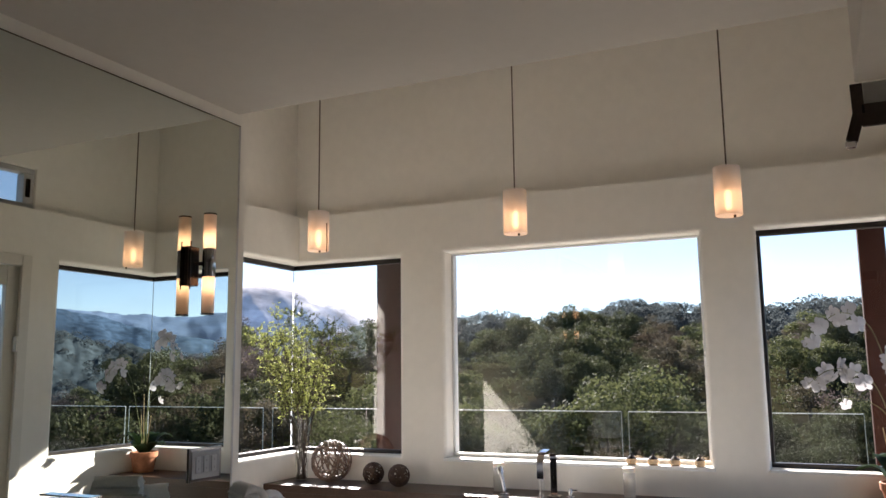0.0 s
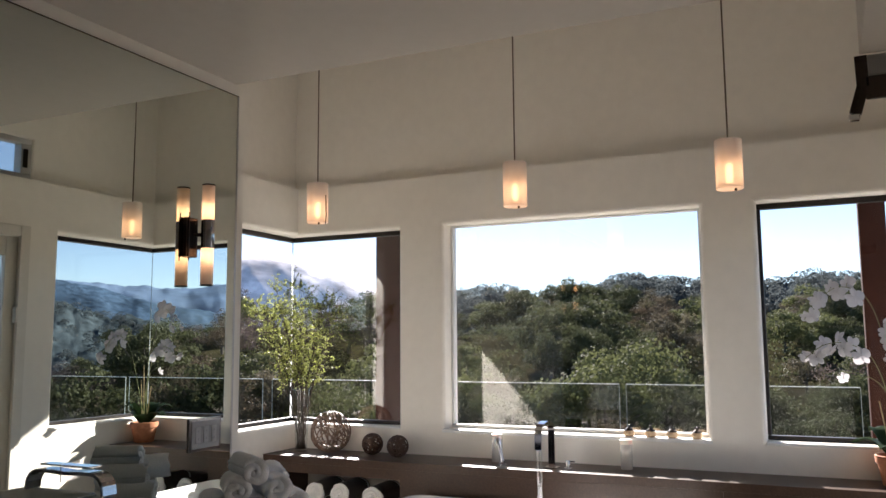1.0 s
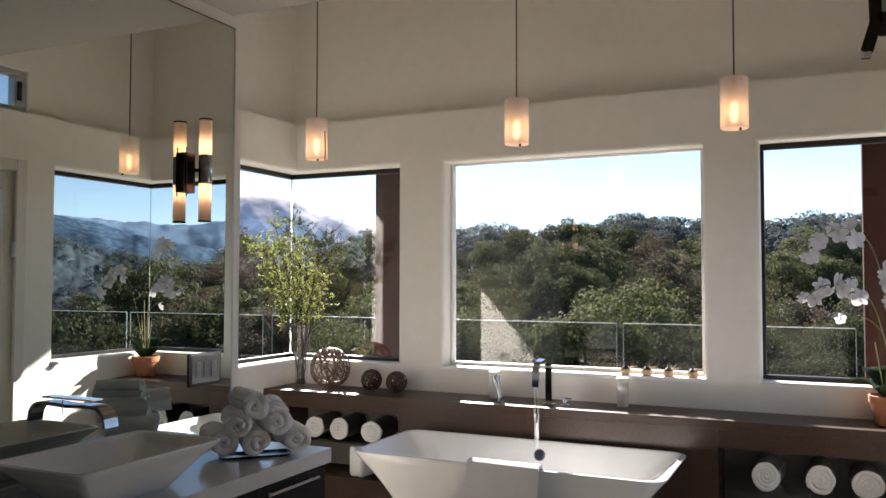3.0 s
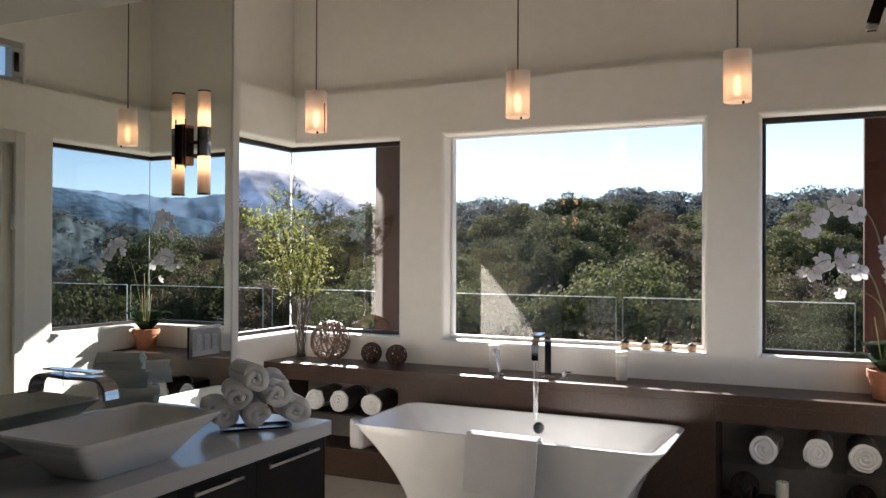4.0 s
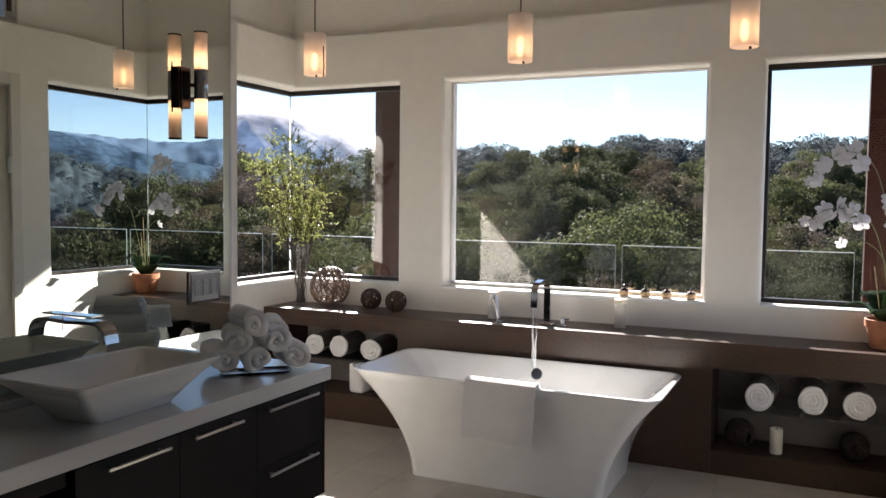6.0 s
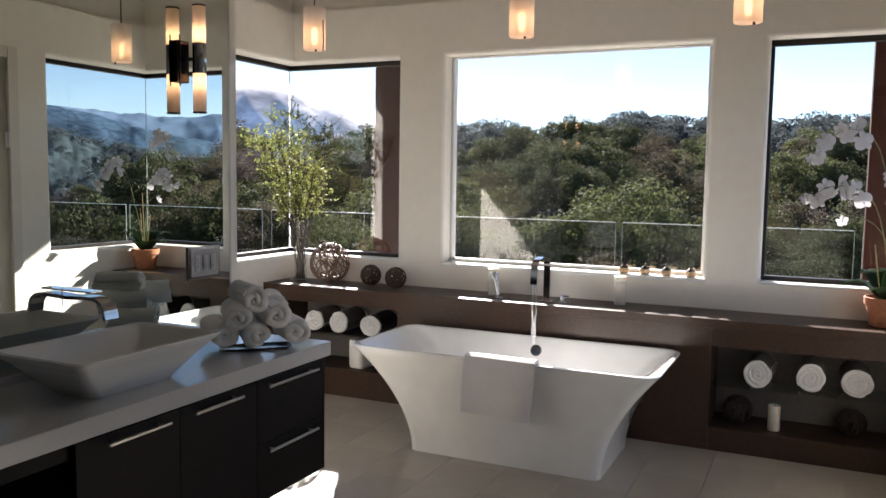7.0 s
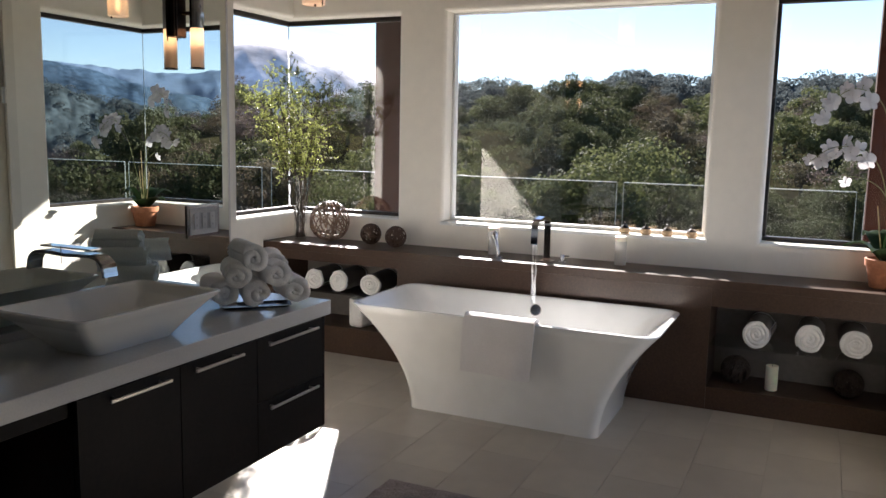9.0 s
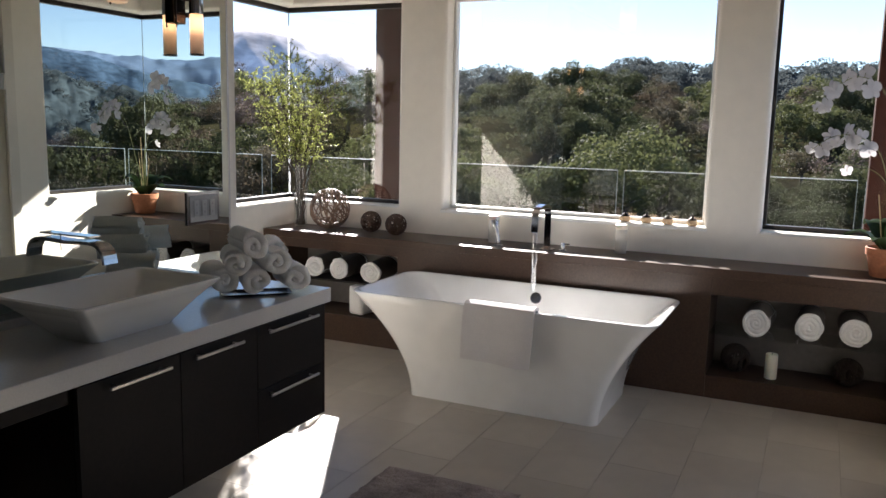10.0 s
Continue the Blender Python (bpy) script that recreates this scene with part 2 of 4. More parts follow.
def rounded_rect(hx, hy, r, n=6):
    pts = []
    for cx, cy, a0 in ((hx - r, hy - r, 0), (-hx + r, hy - r, 90), (-hx + r, -hy + r, 180), (hx - r, -hy + r, 270)):
        for i in range(n + 1):
            a = radians(a0 + 90 * i / n)
            pts.append((cx + r * math.cos(a), cy + r * math.sin(a)))
    return pts


def loft(sections, cap_start=True, cap_end=True, bm=None):
    """Closed loops of equal length, joined ring to ring."""
    b = bmesh.new()
    rings = [[b.verts.new(p) for p in s] for s in sections]
    n = len(rings[0])
    for a, c in zip(rings, rings[1:]):
        for i in range(n):
            b.faces.new((a[i], a[(i + 1) % n], c[(i + 1) % n], c[i]))
    if cap_start:
        b.faces.new(rings[0][::-1])
    if cap_end:
        b.faces.new(rings[-1])
    bmesh.ops.recalc_face_normals(b, faces=b.faces[:])
    return join(bm, b)


def wall(name, axis, inner, outer, span, heights, holes, mat, label, round_edge=0.025):
    """A wall with real openings. axis: the axis that its face looks along; inner is the face towards the room.
    holes: (a0, a1, z0, z1). The edges of the openings are rounded on the room side."""
    us = sorted({span[0], span[1], *[min(max(h[i], span[0]), span[1]) for h in holes for i in (0, 1)]})
    vs = sorted({heights[0], heights[1], *[min(max(h[i], heights[0]), heights[1]) for h in holes for i in (2, 3)]})
    b = bmesh.new()

    def solid(i, j):
        if not (0 <= i < len(us) - 1 and 0 <= j < len(vs) - 1):
            return False
        u, v = (us[i] + us[i + 1]) / 2, (vs[j] + vs[j + 1]) / 2
        return not any(h[0] < u < h[1] and h[2] < v < h[3] for h in holes)

    made = {}

    def vert(i, j, d):
        if (i, j, d) not in made:
            w = inner if d == 0 else outer
            made[i, j, d] = b.verts.new((us[i], w, vs[j]) if axis == "y" else (w, us[i], vs[j]))
        return made[i, j, d]

    rim = []
    for i in range(len(us) - 1):
        for j in range(len(vs) - 1):
            if not solid(i, j):
                continue
            for d in (0, 1):
                b.faces.new([vert(i + p, j + q, d) for p, q in ((0, 0), (1, 0), (1, 1), (0, 1))])
            for (p0, q0, p1, q1), (ni, nj) in (((0, 0, 1, 0), (i, j - 1)), ((1, 0, 1, 1), (i + 1, j)), ((1, 1, 0, 1), (i, j + 1)), ((0, 1, 0, 0), (i - 1, j))):
                if not solid(ni, nj):
                    b.faces.new((vert(i + p0, j + q0, 0), vert(i + p1, j + q1, 0), vert(i + p1, j + q1, 1), vert(i + p0, j + q0, 1)))
                    inside = 0 <= ni < len(us) - 1 and 0 <= nj < len(vs) - 1
                    if inside:
                        rim.append((vert(i + p0, j + q0, 0), vert(i + p1, j + q1, 0)))
    bmesh.ops.recalc_face_normals(b, faces=b.faces[:])
    edges = [e for e in (b.edges.get(r) for r in rim) if e]
    if round_edge and edges:
        bmesh.ops.bevel(b, geom=edges, offset=round_edge, segments=7, affect="EDGES", profile=0.5)
    ob = link(name, b, mat)
    return tagged(ob, label, "wall", kind="structure")


# ---- structure ----
XL, XR, YB, XM = -3.70, 0.46, 5.24, -2.38          # left wall, right wall, window wall, mirror wall
LOW, HIGH, EDGE, LEDGE = 2.745, 3.95, 2.93, 2.77    # low ceiling, high ceiling, where the low ceiling ends, the ledge
REAR = -2.4
ALCOVE = 3.088                                      # the wall beside the partition
GL = 0.15                                           # depth of the glass behind the wall's face

wall("wall_window_side", "y", YB, YB + 0.20, (XL - 0.2, XR + 0.2), (0, LEDGE),
     [(XL - 1, -2.80, 0.955, 2.404), (-2.437, -0.660, 0.955, 2.404), (-0.332, XR + 1, 0.955, 2.404)], plaster,
     "warm white plaster wall with three large windows")
wall("wall_left", "x", XL, XL - 0.20, (ALCOVE, YB), (0, LEDGE), [(4.16, YB + 1, 0.955, 2.404)], plaster,
     "warm white plaster wall with a corner window")
wall("wall_right", "x", XR, XR + 0.20, (REAR, YB), (0, LEDGE), [(4.28, YB + 1, 0.955, 2.404), (3.02, 3.98, -0.5, 2.36)], plaster,
     "warm white plaster wall with a corner window and a door")
wall("wall_upper_window_side", "y", YB + 0.09, YB + 0.20, (XL - 0.09, XR + 0.09), (LEDGE + 0.004, HIGH), [], plaster, "upper plaster wall above the rounded ledge")
wall("wall_upper_left", "x", XL - 0.09, XL - 0.2, (ALCOVE, YB + 0.09), (LEDGE + 0.004, HIGH), [], plaster, "upper plaster wall above the rounded ledge")
wall("wall_upper_right", "x", XR + 0.09, XR + 0.2, (EDGE - 0.058, YB + 0.09), (LEDGE + 0.004, HIGH), [(3.08, 4.09, 2.785, 3.09)], plaster,
     "upper plaster wall with a small clerestory window", 0.015)
wall("wall_mirror_side", "x", XM, XM - 0.14, (REAR, EDGE), (0, LOW), [], plaster, "plaster partition wall that carries the mirror")
wall("wall_behind_partition", "y", ALCOVE - 0.002, EDGE - 0.14, (XL - 0.2, XM - 0.142), (0, HIGH), [], plaster, "plaster wall beside the partition")
wall("wall_rear", "y", REAR, REAR - 0.15, (XM - 0.14, XR + 0.2), (0, LOW), [], plaster, "plain plaster wall that closes the room")
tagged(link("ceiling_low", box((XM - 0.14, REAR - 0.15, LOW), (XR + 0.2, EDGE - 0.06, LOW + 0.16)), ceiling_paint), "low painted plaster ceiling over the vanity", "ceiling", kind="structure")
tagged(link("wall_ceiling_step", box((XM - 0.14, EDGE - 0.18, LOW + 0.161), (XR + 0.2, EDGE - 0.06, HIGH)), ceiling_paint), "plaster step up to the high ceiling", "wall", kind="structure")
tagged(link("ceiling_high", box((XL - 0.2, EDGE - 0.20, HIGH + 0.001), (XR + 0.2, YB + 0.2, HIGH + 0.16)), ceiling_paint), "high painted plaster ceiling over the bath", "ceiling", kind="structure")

def window(name, label, panes, bars, frame_mat, pane_mats=(glass,)):
    """panes and bars as boxes; frame bars end to end."""
    e = tagged(new(name), label, "window", kind="structure")
    for lo, hi in bars:
        part("window_frame", box(lo, hi, 0.004, 1), frame_mat, e)
    for (lo, hi), pane_mat in zip(panes, pane_mats):
        p = part("pane", box(lo, hi), pane_mat, e)
        p.visible_shadow = False
    return e


gy = YB + GL
window("window_1", "corner window with frameless glass joint and dark frame",
       [((XL - GL, gy, 0.982), (-2.83, gy + 0.006, 2.370)), ((XL - GL - 0.006, 4.19, 0.982), (XL - GL, gy + 0.006, 2.370))],
       [((XL - GL - 0.03, gy - 0.02, 2.370), (-2.80, gy + 0.03, 2.404)), ((XL - GL - 0.03, gy - 0.02, 0.955), (-2.80, gy + 0.03, 0.982)),
        ((-2.83, gy - 0.02, 0.983), (-2.80, gy + 0.03, 2.369)),
        ((XL - GL - 0.03, 4.16, 2.370), (XL - GL + 0.02, gy - 0.021, 2.404)), ((XL - GL - 0.03, 4.16, 0.955), (XL - GL + 0.02, gy - 0.021, 0.982)),
        ((XL - GL - 0.03, 4.16, 0.983), (XL - GL + 0.02, 4.19, 2.369))], dark_frame, (glass, soft_glass))
window("window_2", "large picture window over the bath with a white frame",
       [((-2.417, gy, 0.978), (-0.688, gy + 0.006, 2.393))],
       [((-2.437, gy - 0.03, 2.393), (-0.660, gy + 0.03, 2.404)), ((-2.437, gy - 0.03, 0.956), (-0.660, gy + 0.03, 0.978)),
        ((-2.437, gy - 0.03, 0.979), (-2.417, gy + 0.03, 2.392)), ((-0.688, gy - 0.03, 0.979), (-0.660, gy + 0.03, 2.392))], white_frame)
window("window_3", "corner window with frameless glass joint and dark frame",
       [((-0.312, gy, 0.982), (XR + GL, gy + 0.006, 2.370)), ((XR + GL, 4.31, 0.982), (XR + GL + 0.006, gy + 0.006, 2.370))],
       [((-0.332, gy - 0.02, 2.370), (XR + GL + 0.03, gy + 0.03, 2.404)), ((-0.332, gy - 0.02, 0.956), (XR + GL + 0.03, gy + 0.03, 0.982)),
        ((-0.332, gy - 0.02, 0.983), (-0.312, gy + 0.03, 2.369)),
        ((XR + GL - 0.02, 4.28, 2.370), (XR + GL + 0.03, gy - 0.021, 2.404)), ((XR + GL - 0.02, 4.28, 0.955), (XR + GL + 0.03, gy - 0.021, 0.982)),
        ((XR + GL - 0.02, 4.28, 0.983), (XR + GL + 0.03, 4.31, 2.369))], dark_frame, (soft_glass, soft_glass))
w4 = window("window_4", "small clerestory window with a pale frame and dark latch",
            [((XR + 0.15, 3.12, 2.825), (XR + 0.156, 4.00, 3.05))],
            [((XR + 0.10, 3.08, 3.05), (XR + 0.18, 4.09, 3.09)), ((XR + 0.10, 3.08, 2.785), (XR + 0.18, 4.09, 2.825)),
             ((XR + 0.10, 4.00, 2.826), (XR + 0.18, 4.09, 3.049)), ((XR + 0.10, 3.08, 2.826), (XR + 0.18, 3.12, 3.049))], rocker_grey)
part("latch", box((XR + 0.086, 4.012, 2.87), (XR + 0.099, 4.05, 3.01), 0.004, 1), dark_metal, w4)
for x, w, nm, mat in ((XL - GL - 0.007, 0.010, "trim_glass_joint_left", glass_joint), (XR + GL - 0.001, 0.004, "trim_glass_joint_right", rail_edge)):
    tagged(link(nm, box((x, gy - 0.004, 0.984), (x + w, gy - 0.0005, 2.368)), mat), "thin silicone joint of the corner glass", "glass joint", kind="structure")
# sills, proud of the wall
for lo, hi, nm in (((-2.45, YB - 0.022, 0.932), (-0.64, gy - 0.031, 0.954), "trim_sill_centre"), ((XL - 0.14, YB - 0.004, 0.942), (-2.80, gy - 0.021, 0.9545), "trim_sill_left"),
                   ((-0.33, YB - 0.012, 0.938), (XR + 0.14, gy - 0.021, 0.954), "trim_sill_right")):
    tagged(link(nm, box(lo, hi, 0.004, 2), white_frame), "white painted window sill", "sill", kind="structure")

# glazed door in the right wall, seen in the mirror
e = tagged(new("door_1"), "cream painted glazed door with casing", "door", kind="structure")
for lo, hi in (((XR + 0.05, 3.021, 0.01), (XR + 0.10, 3.12, 2.339)), ((XR + 0.05, 3.88, 0.01), (XR + 0.10, 3.979, 2.339)),
               ((XR + 0.05, 3.121, 2.20), (XR + 0.10, 3.879, 2.339)), ((XR + 0.05, 3.121, 0.01), (XR + 0.10, 3.879, 0.22))):
    part("door_rail", box(lo, hi, 0.004, 1), door_paint, e)
part("pane", box((XR + 0.07, 3.12, 0.22), (XR + 0.076, 3.88, 2.20)), glass, e).visible_shadow = False
part("casing", box((XR - 0.012, 3.95, 0), (XR - 0.001, 4.03, 2.42), 0.004, 1), door_paint, e)
part("casing", box((XR - 0.012, 2.96, 2.34), (XR - 0.001, 3.949, 2.42), 0.004, 1), door_paint, e)
part("hinge", box((XR - 0.016, 3.935, 1.72), (XR + 0.02, 3.949, 1.83), 0.003, 1), door_paint, e)
part("hinge", box((XR - 0.016, 3.935, 0.32), (XR + 0.02, 3.949, 0.43), 0.003, 1), door_paint, e)

# ---- mirror ----
mirror = thing("wall_mirror", (XM, 1.0, 0.885), "large frameless wall mirror above the vanity counter", "mirror")
part("mirror_glass", box((0.001, -3.2, -0.01), (0.008, 1.868, 1.800)), mirror_silver, mirror)
part("edge_strip", box((0.0005, -3.2, 1.801), (0.009, 1.878, 1.805)), rod_bronze, mirror)
part("edge_strip", box((0.0005, 1.869, -0.01), (0.010, 1.878, 1.8005)), brushed, mirror)

# ---- window bench ----
BT, BF = 0.77, 4.84
bench = thing("stone_bench", (0, BF, 0), "long brown stone bench under the windows with open towel niches", "bench")
part("top", box((XL + 0.002, 0.003, BT - 0.05), (XR - 0.002, 0.398, BT), 0.0012, 1), stone, bench, "polished brown quartz top")
NL, NR = (-3.55, -2.585, 0.20, 0.655), (-0.545, 0.42, 0.14, 0.615)
for lo, hi in (((XL + 0.002, 0.003, 0.656), (-2.584, 0.03, BT - 0.0501)), ((XL + 0.002, 0.003, 0), (-3.551, 0.03, 0.655)), ((-3.55, 0.003, 0), (-2.585, 0.03, 0.199)),
               ((-2.584, 0.003, 0), (-0.546, 0.03, BT - 0.0501)), ((-0.545, 0.003, 0.616), (XR - 0.002, 0.03, BT - 0.0501)),
               ((-0.545, 0.003, 0), (XR - 0.002, 0.03, 0.139)), ((0.421, 0.003, 0.14), (XR - 0.002, 0.03, 0.615))):
    part("face_panel", box(lo, hi), stone, bench)
for x0, x1, z0, z1 in (NL, NR):
    part("niche_back", box((x0 - 0.01, 0.36, z0 - 0.01), (x1 + 0.01, 0.38, z1 + 0.01)), niche_lining, bench)
    part("niche_floor", box((x0 - 0.01, 0.031, z0 - 0.02), (x1 + 0.01, 0.359, z0 - 0.001)), stone_face, bench)
    part("niche_top", box((x0 - 0.01, 0.031, z1 + 0.001), (x1 + 0.01, 0.359, z1 + 0.02)), stone_face, bench)
    part("niche_side", box((x0 - 0.02, 0.031, z0), (x0 - 0.0005, 0.359, z1)), stone_face, bench)
    part("niche_side", box((x1 + 0.0005, 0.031, z0), (x1 + 0.02, 0.359, z1)), stone_face, bench)
part("shelf", box((NL[0] + 0.002, 0.04, 0.425), (NL[1] - 0.002, 0.355, 0.437), 0.002, 1), dark_void, bench, "dark shelf")
part("shelf", box((NR[0] + 0.002, 0.04, 0.378), (NR[1] - 0.002, 0.355, 0.386), 0.002, 1), clear_glass, bench, "clear glass shelf")

# ---- bath ----
bath = thing("freestanding_bathtub", (-1.575, 4.385, 0), "white freestanding bathtub with flared sides and a flat rim", "bathtub")


def bath_shell():
    out = []
    H = 0.58
    for i in range(15):
        k = i / 14
        f = k ** 1.9
        out.append([(x, y, H * k) for x, y in rounded_rect(0.548 + 0.335 * f, 0.335 + 0.058 * f, 0.05 + 0.05 * f)])
        out[-1] = [(x + 0.045 * (1 - f), y, z) for x, y, z in out[-1]]
    rim = [(0.883, 0.393, 0.10, 0.580), (0.881, 0.391, 0.10, 0.586), (0.868, 0.378, 0.095, 0.589), (0.858, 0.368, 0.09, 0.587), (0.850, 0.360, 0.09, 0.578)]
    for hx, hy, r, z in rim[1:]:
        out.append([(x, y, z) for x, y in rounded_rect(hx, hy, r)])
    for k, hx, hy in ((0.50, 0.76, 0.335), (0.40, 0.66, 0.305), (0.28, 0.575, 0.275), (0.18, 0.515, 0.245), (0.14, 0.44, 0.20), (0.13, 0.25, 0.12)):
        out.append([(x, y, k) for x, y in rounded_rect(hx, hy, min(0.10, hy * 0.6))])
    return loft(out)


part("shell", bath_shell(), tub_white, bath, smooth=True)
ov = lathe([(0.0, 0.012), (0.030, 0.012), (0.036, 0.006), (0.036, 0.0)], 20)
bmesh.ops.transform(ov, matrix=pose(0.02, 0.341, 0.505, 78, 0, 0), verts=ov.verts[:])
part("overflow_cap", ov, smoke_chrome, bath, "dark chrome round overflow cap", smooth=True)


def sheet(func, nu, nv, thick):
    """A cloth from a surface function of two parameters, with thickness."""
    b = bmesh.new()
    grid = [[b.verts.new(func(i / nu, j / nv)) for j in range(nv + 1)] for i in range(nu + 1)]
    for i in range(nu):
        for j in range(nv):
            b.faces.new((grid[i][j], grid[i + 1][j], grid[i + 1][j + 1], grid[i][j + 1]))
    b.normal_update()
    bmesh.ops.solidify(b, geom=b.faces[:], thickness=thick)
    bmesh.ops.recalc_face_normals(b, faces=b.faces[:])
    return b


def hand_towel(u, v):
    # u runs along the rim, v from the inside of the bath over the rim and down the outside
    x = -0.117 + 0.385 * u - 0.02 * v
    s = v * (0.412 + 0.012 * u)
    fold = (0.011 * math.sin(u * 7.0 + 2.4) + 0.004 * math.sin(u * 13 + 1.3 + 3 * v)) * v + 0.012 * v
    if s < 0.07:
        y, z = -0.365 + 0.010, 0.520 + s
    elif s < 0.13:
        a = (s - 0.07) / 0.06
        y, z = -0.355 - 0.053 * a, 0.594 + 0.008 * math.sin(a * math.pi)
    else:
        d = s - 0.13
        y, z = -0.408 - 0.006 * math.sin(d * 9), 0.588 - d
    return (x + 0.01 * math.sin(v * 3) * (u - 0.5), y - fold - 0.009, z)


tw = thing("hand_towel", (-1.575, 4.385, 0), "white hand towel hung over the rim of the bathtub", "towel")
part("cloth", sheet(hand_towel, 36, 36, 0.018), towel_white, tw, smooth=True)

# bath filler on the bench
tap = thing("bath_faucet", (-1.583, 5.0, BT), "polished chrome waterfall bath faucet on the stone bench", "faucet")
part("base_plate", box((-0.04, -0.035, 0.0), (0.04, 0.035, 0.008), 0.002, 1), chrome, tap)
arch = [(0, 0, 0.008), (0, 0, 0.20)] + [(0, -0.13 + 0.13 * math.cos(a), 0.235 + 0.055 * math.sin(a)) for a in [math.pi * i / 10 for i in range(11)]] + [(0, -0.262, 0.14)]
part("spout", ribbon(arch, 0.042, 0.020), chrome, tap)
lever = thing("faucet_lever", (-1.48, 5.0, BT), "small chrome faucet lever on the stone bench", "faucet lever")
part("body", lathe([(0.026, 0), (0.026, 0.006), (0.014, 0.008), (0.014, 0.05), (0.012, 0.054)], 16), chrome, lever, smooth=True)
part("handle", box((-0.01, -0.006, 0.040), (0.045, 0.006, 0.050), 0.003, 2), chrome, lever)
shower = thing("hand_shower", (-1.91, 4.985, BT), "slim chrome hand shower resting in its deck holder", "hand shower")
part("holder", lathe([(0.030, 0), (0.030, 0.006), (0.016, 0.009), (0.016, 0.03)], 16), chrome, shower, smooth=True)
hs = tube(((0, 0, 0.02), (-0.015, 0.005, 0.08), (-0.03, 0.012, 0.130)), 0.013, 10)
part("handset", hs, chrome, shower, smooth=True)
hd = lathe([(0.0, 0.0), (0.022, 0.0), (0.022, 0.03), (0.015, 0.045), (0.0, 0.045)], 16)
bmesh.ops.transform(hd, matrix=pose(-0.032, 0.012, 0.125, 0, -14, 0), verts=hd.verts[:])
part("spray_head", hd, chrome, shower, smooth=True)
stream = thing("water_stream", (-1.580, 4.738, 0.90), "clear thin stream of water falling from the faucet", "water")
flow = [[((0.0185 - 0.005 * (i / 22) + 0.002 * math.sin(i * 1.7)) * math.cos(a), (0.006 + 0.002 * math.sin(i * 1.1)) * math.sin(a), 0.008 - i * 0.034) for a in [2 * math.pi * k / 14 for k in range(14)]] for i in range(23)]
part("water", loft(flow), water_mat, stream, smooth=True)

# ---- pendants ----
def pendant(x):
    e = thing("pendant_lamp", (x, 4.19, 2.303), "frosted glass cylinder pendant lamp lit warm on a thin rod", "pendant lamp", "pendants over the bath")
    sh = lathe([(0.062, 0.0), (0.066, 0.003), (0.066, 0.247), (0.063, 0.250)], 28)
    part("shade", sh, pendant_glow, e, "frosted white glass shade", smooth=True)
    part("bulb", lathe([(0.0, 0.03), (0.012, 0.034), (0.017, 0.06), (0.016, 0.11), (0.010, 0.13), (0.0, 0.13)], 14), bulb_glow, e, smooth=True)
    part("rod", tube(((0, 0, 0.251), (0, 0, 1.625)), 0.0042, 8), rod_bronze, e)
    part("socket", lathe([(0.012, 0.131), (0.012, 0.235), (0.006, 0.251)], 12), brushed, e, smooth=True)
    part("canopy", lathe([(0.05, 1.626), (0.06, 1.636), (0.06, 1.646)], 20), brushed, e, smooth=True)
    part("knob", lathe([(0.0, -0.016), (0.006, -0.014), (0.007, -0.006), (0.004, -0.0005)], 10, (0.03, -0.03, 0)), dark_metal, e, smooth=True)
    if x < -2.5:
        part("side_clip", tube(((0.067, -0.01, -0.012), (0.071, -0.01, 0.05), (0.067, -0.01, 0.17)), 0.0035, 6), dark_metal, e)
    return e


for x in (-2.815, -1.505, -0.372):
    pendant(x)

# ---- sconce on the mirror ----
sc = thing("wall_sconce", (XM + 0.009, 2.612, 2.010), "bronze wall sconce with lit glass tubes above and below", "wall lamp")
part("backplate", box((0.0, -0.074, -0.094), (0.022, -0.006, 0.070), 0.003, 1), dark_metal, sc)
part("arm", tube(((0.020, -0.03, 0.0), (0.068, 0.0, 0.0)), 0.008, 8), dark_metal, sc)
part("sleeve", lathe([(0.0265, -0.056), (0.0275, -0.054), (0.0275, 0.061), (0.0265, 0.063)], 24, (0.068, 0, 0)), smoke_chrome, sc, "dark polished metal sleeve", smooth=True)
for s, z0, z1 in ((1, 0.0635, 0.208), (-1, -0.0565, -0.208)):
    part("glass_tube", lathe([(0.0262, z0), (0.0262, z1)][::s], 24, (0.068, 0, 0)), tube_glow, sc, "warm lit frosted glass tube", smooth=True)
    part("end_cap", lathe([(0.0270, z1 + s * 0.0005), (0.0270, z1 + s * 0.006)][::s], 20, (0.068, 0, 0)), dark_metal, sc, smooth=True)
    part("bulb", lathe([(0.007, z0 + s * 0.004), (0.011, z0 + s * 0.02), (0.009, z0 + s * 0.060), (0.002, z0 + s * 0.068)][::s], 12, (0.068, 0, 0)), sconce_bulb, sc, smooth=True)
part("finial", tube(((0.024, -0.062, -0.11), (0.024, -0.062, 0.092)), 0.003, 6), dark_metal, sc)

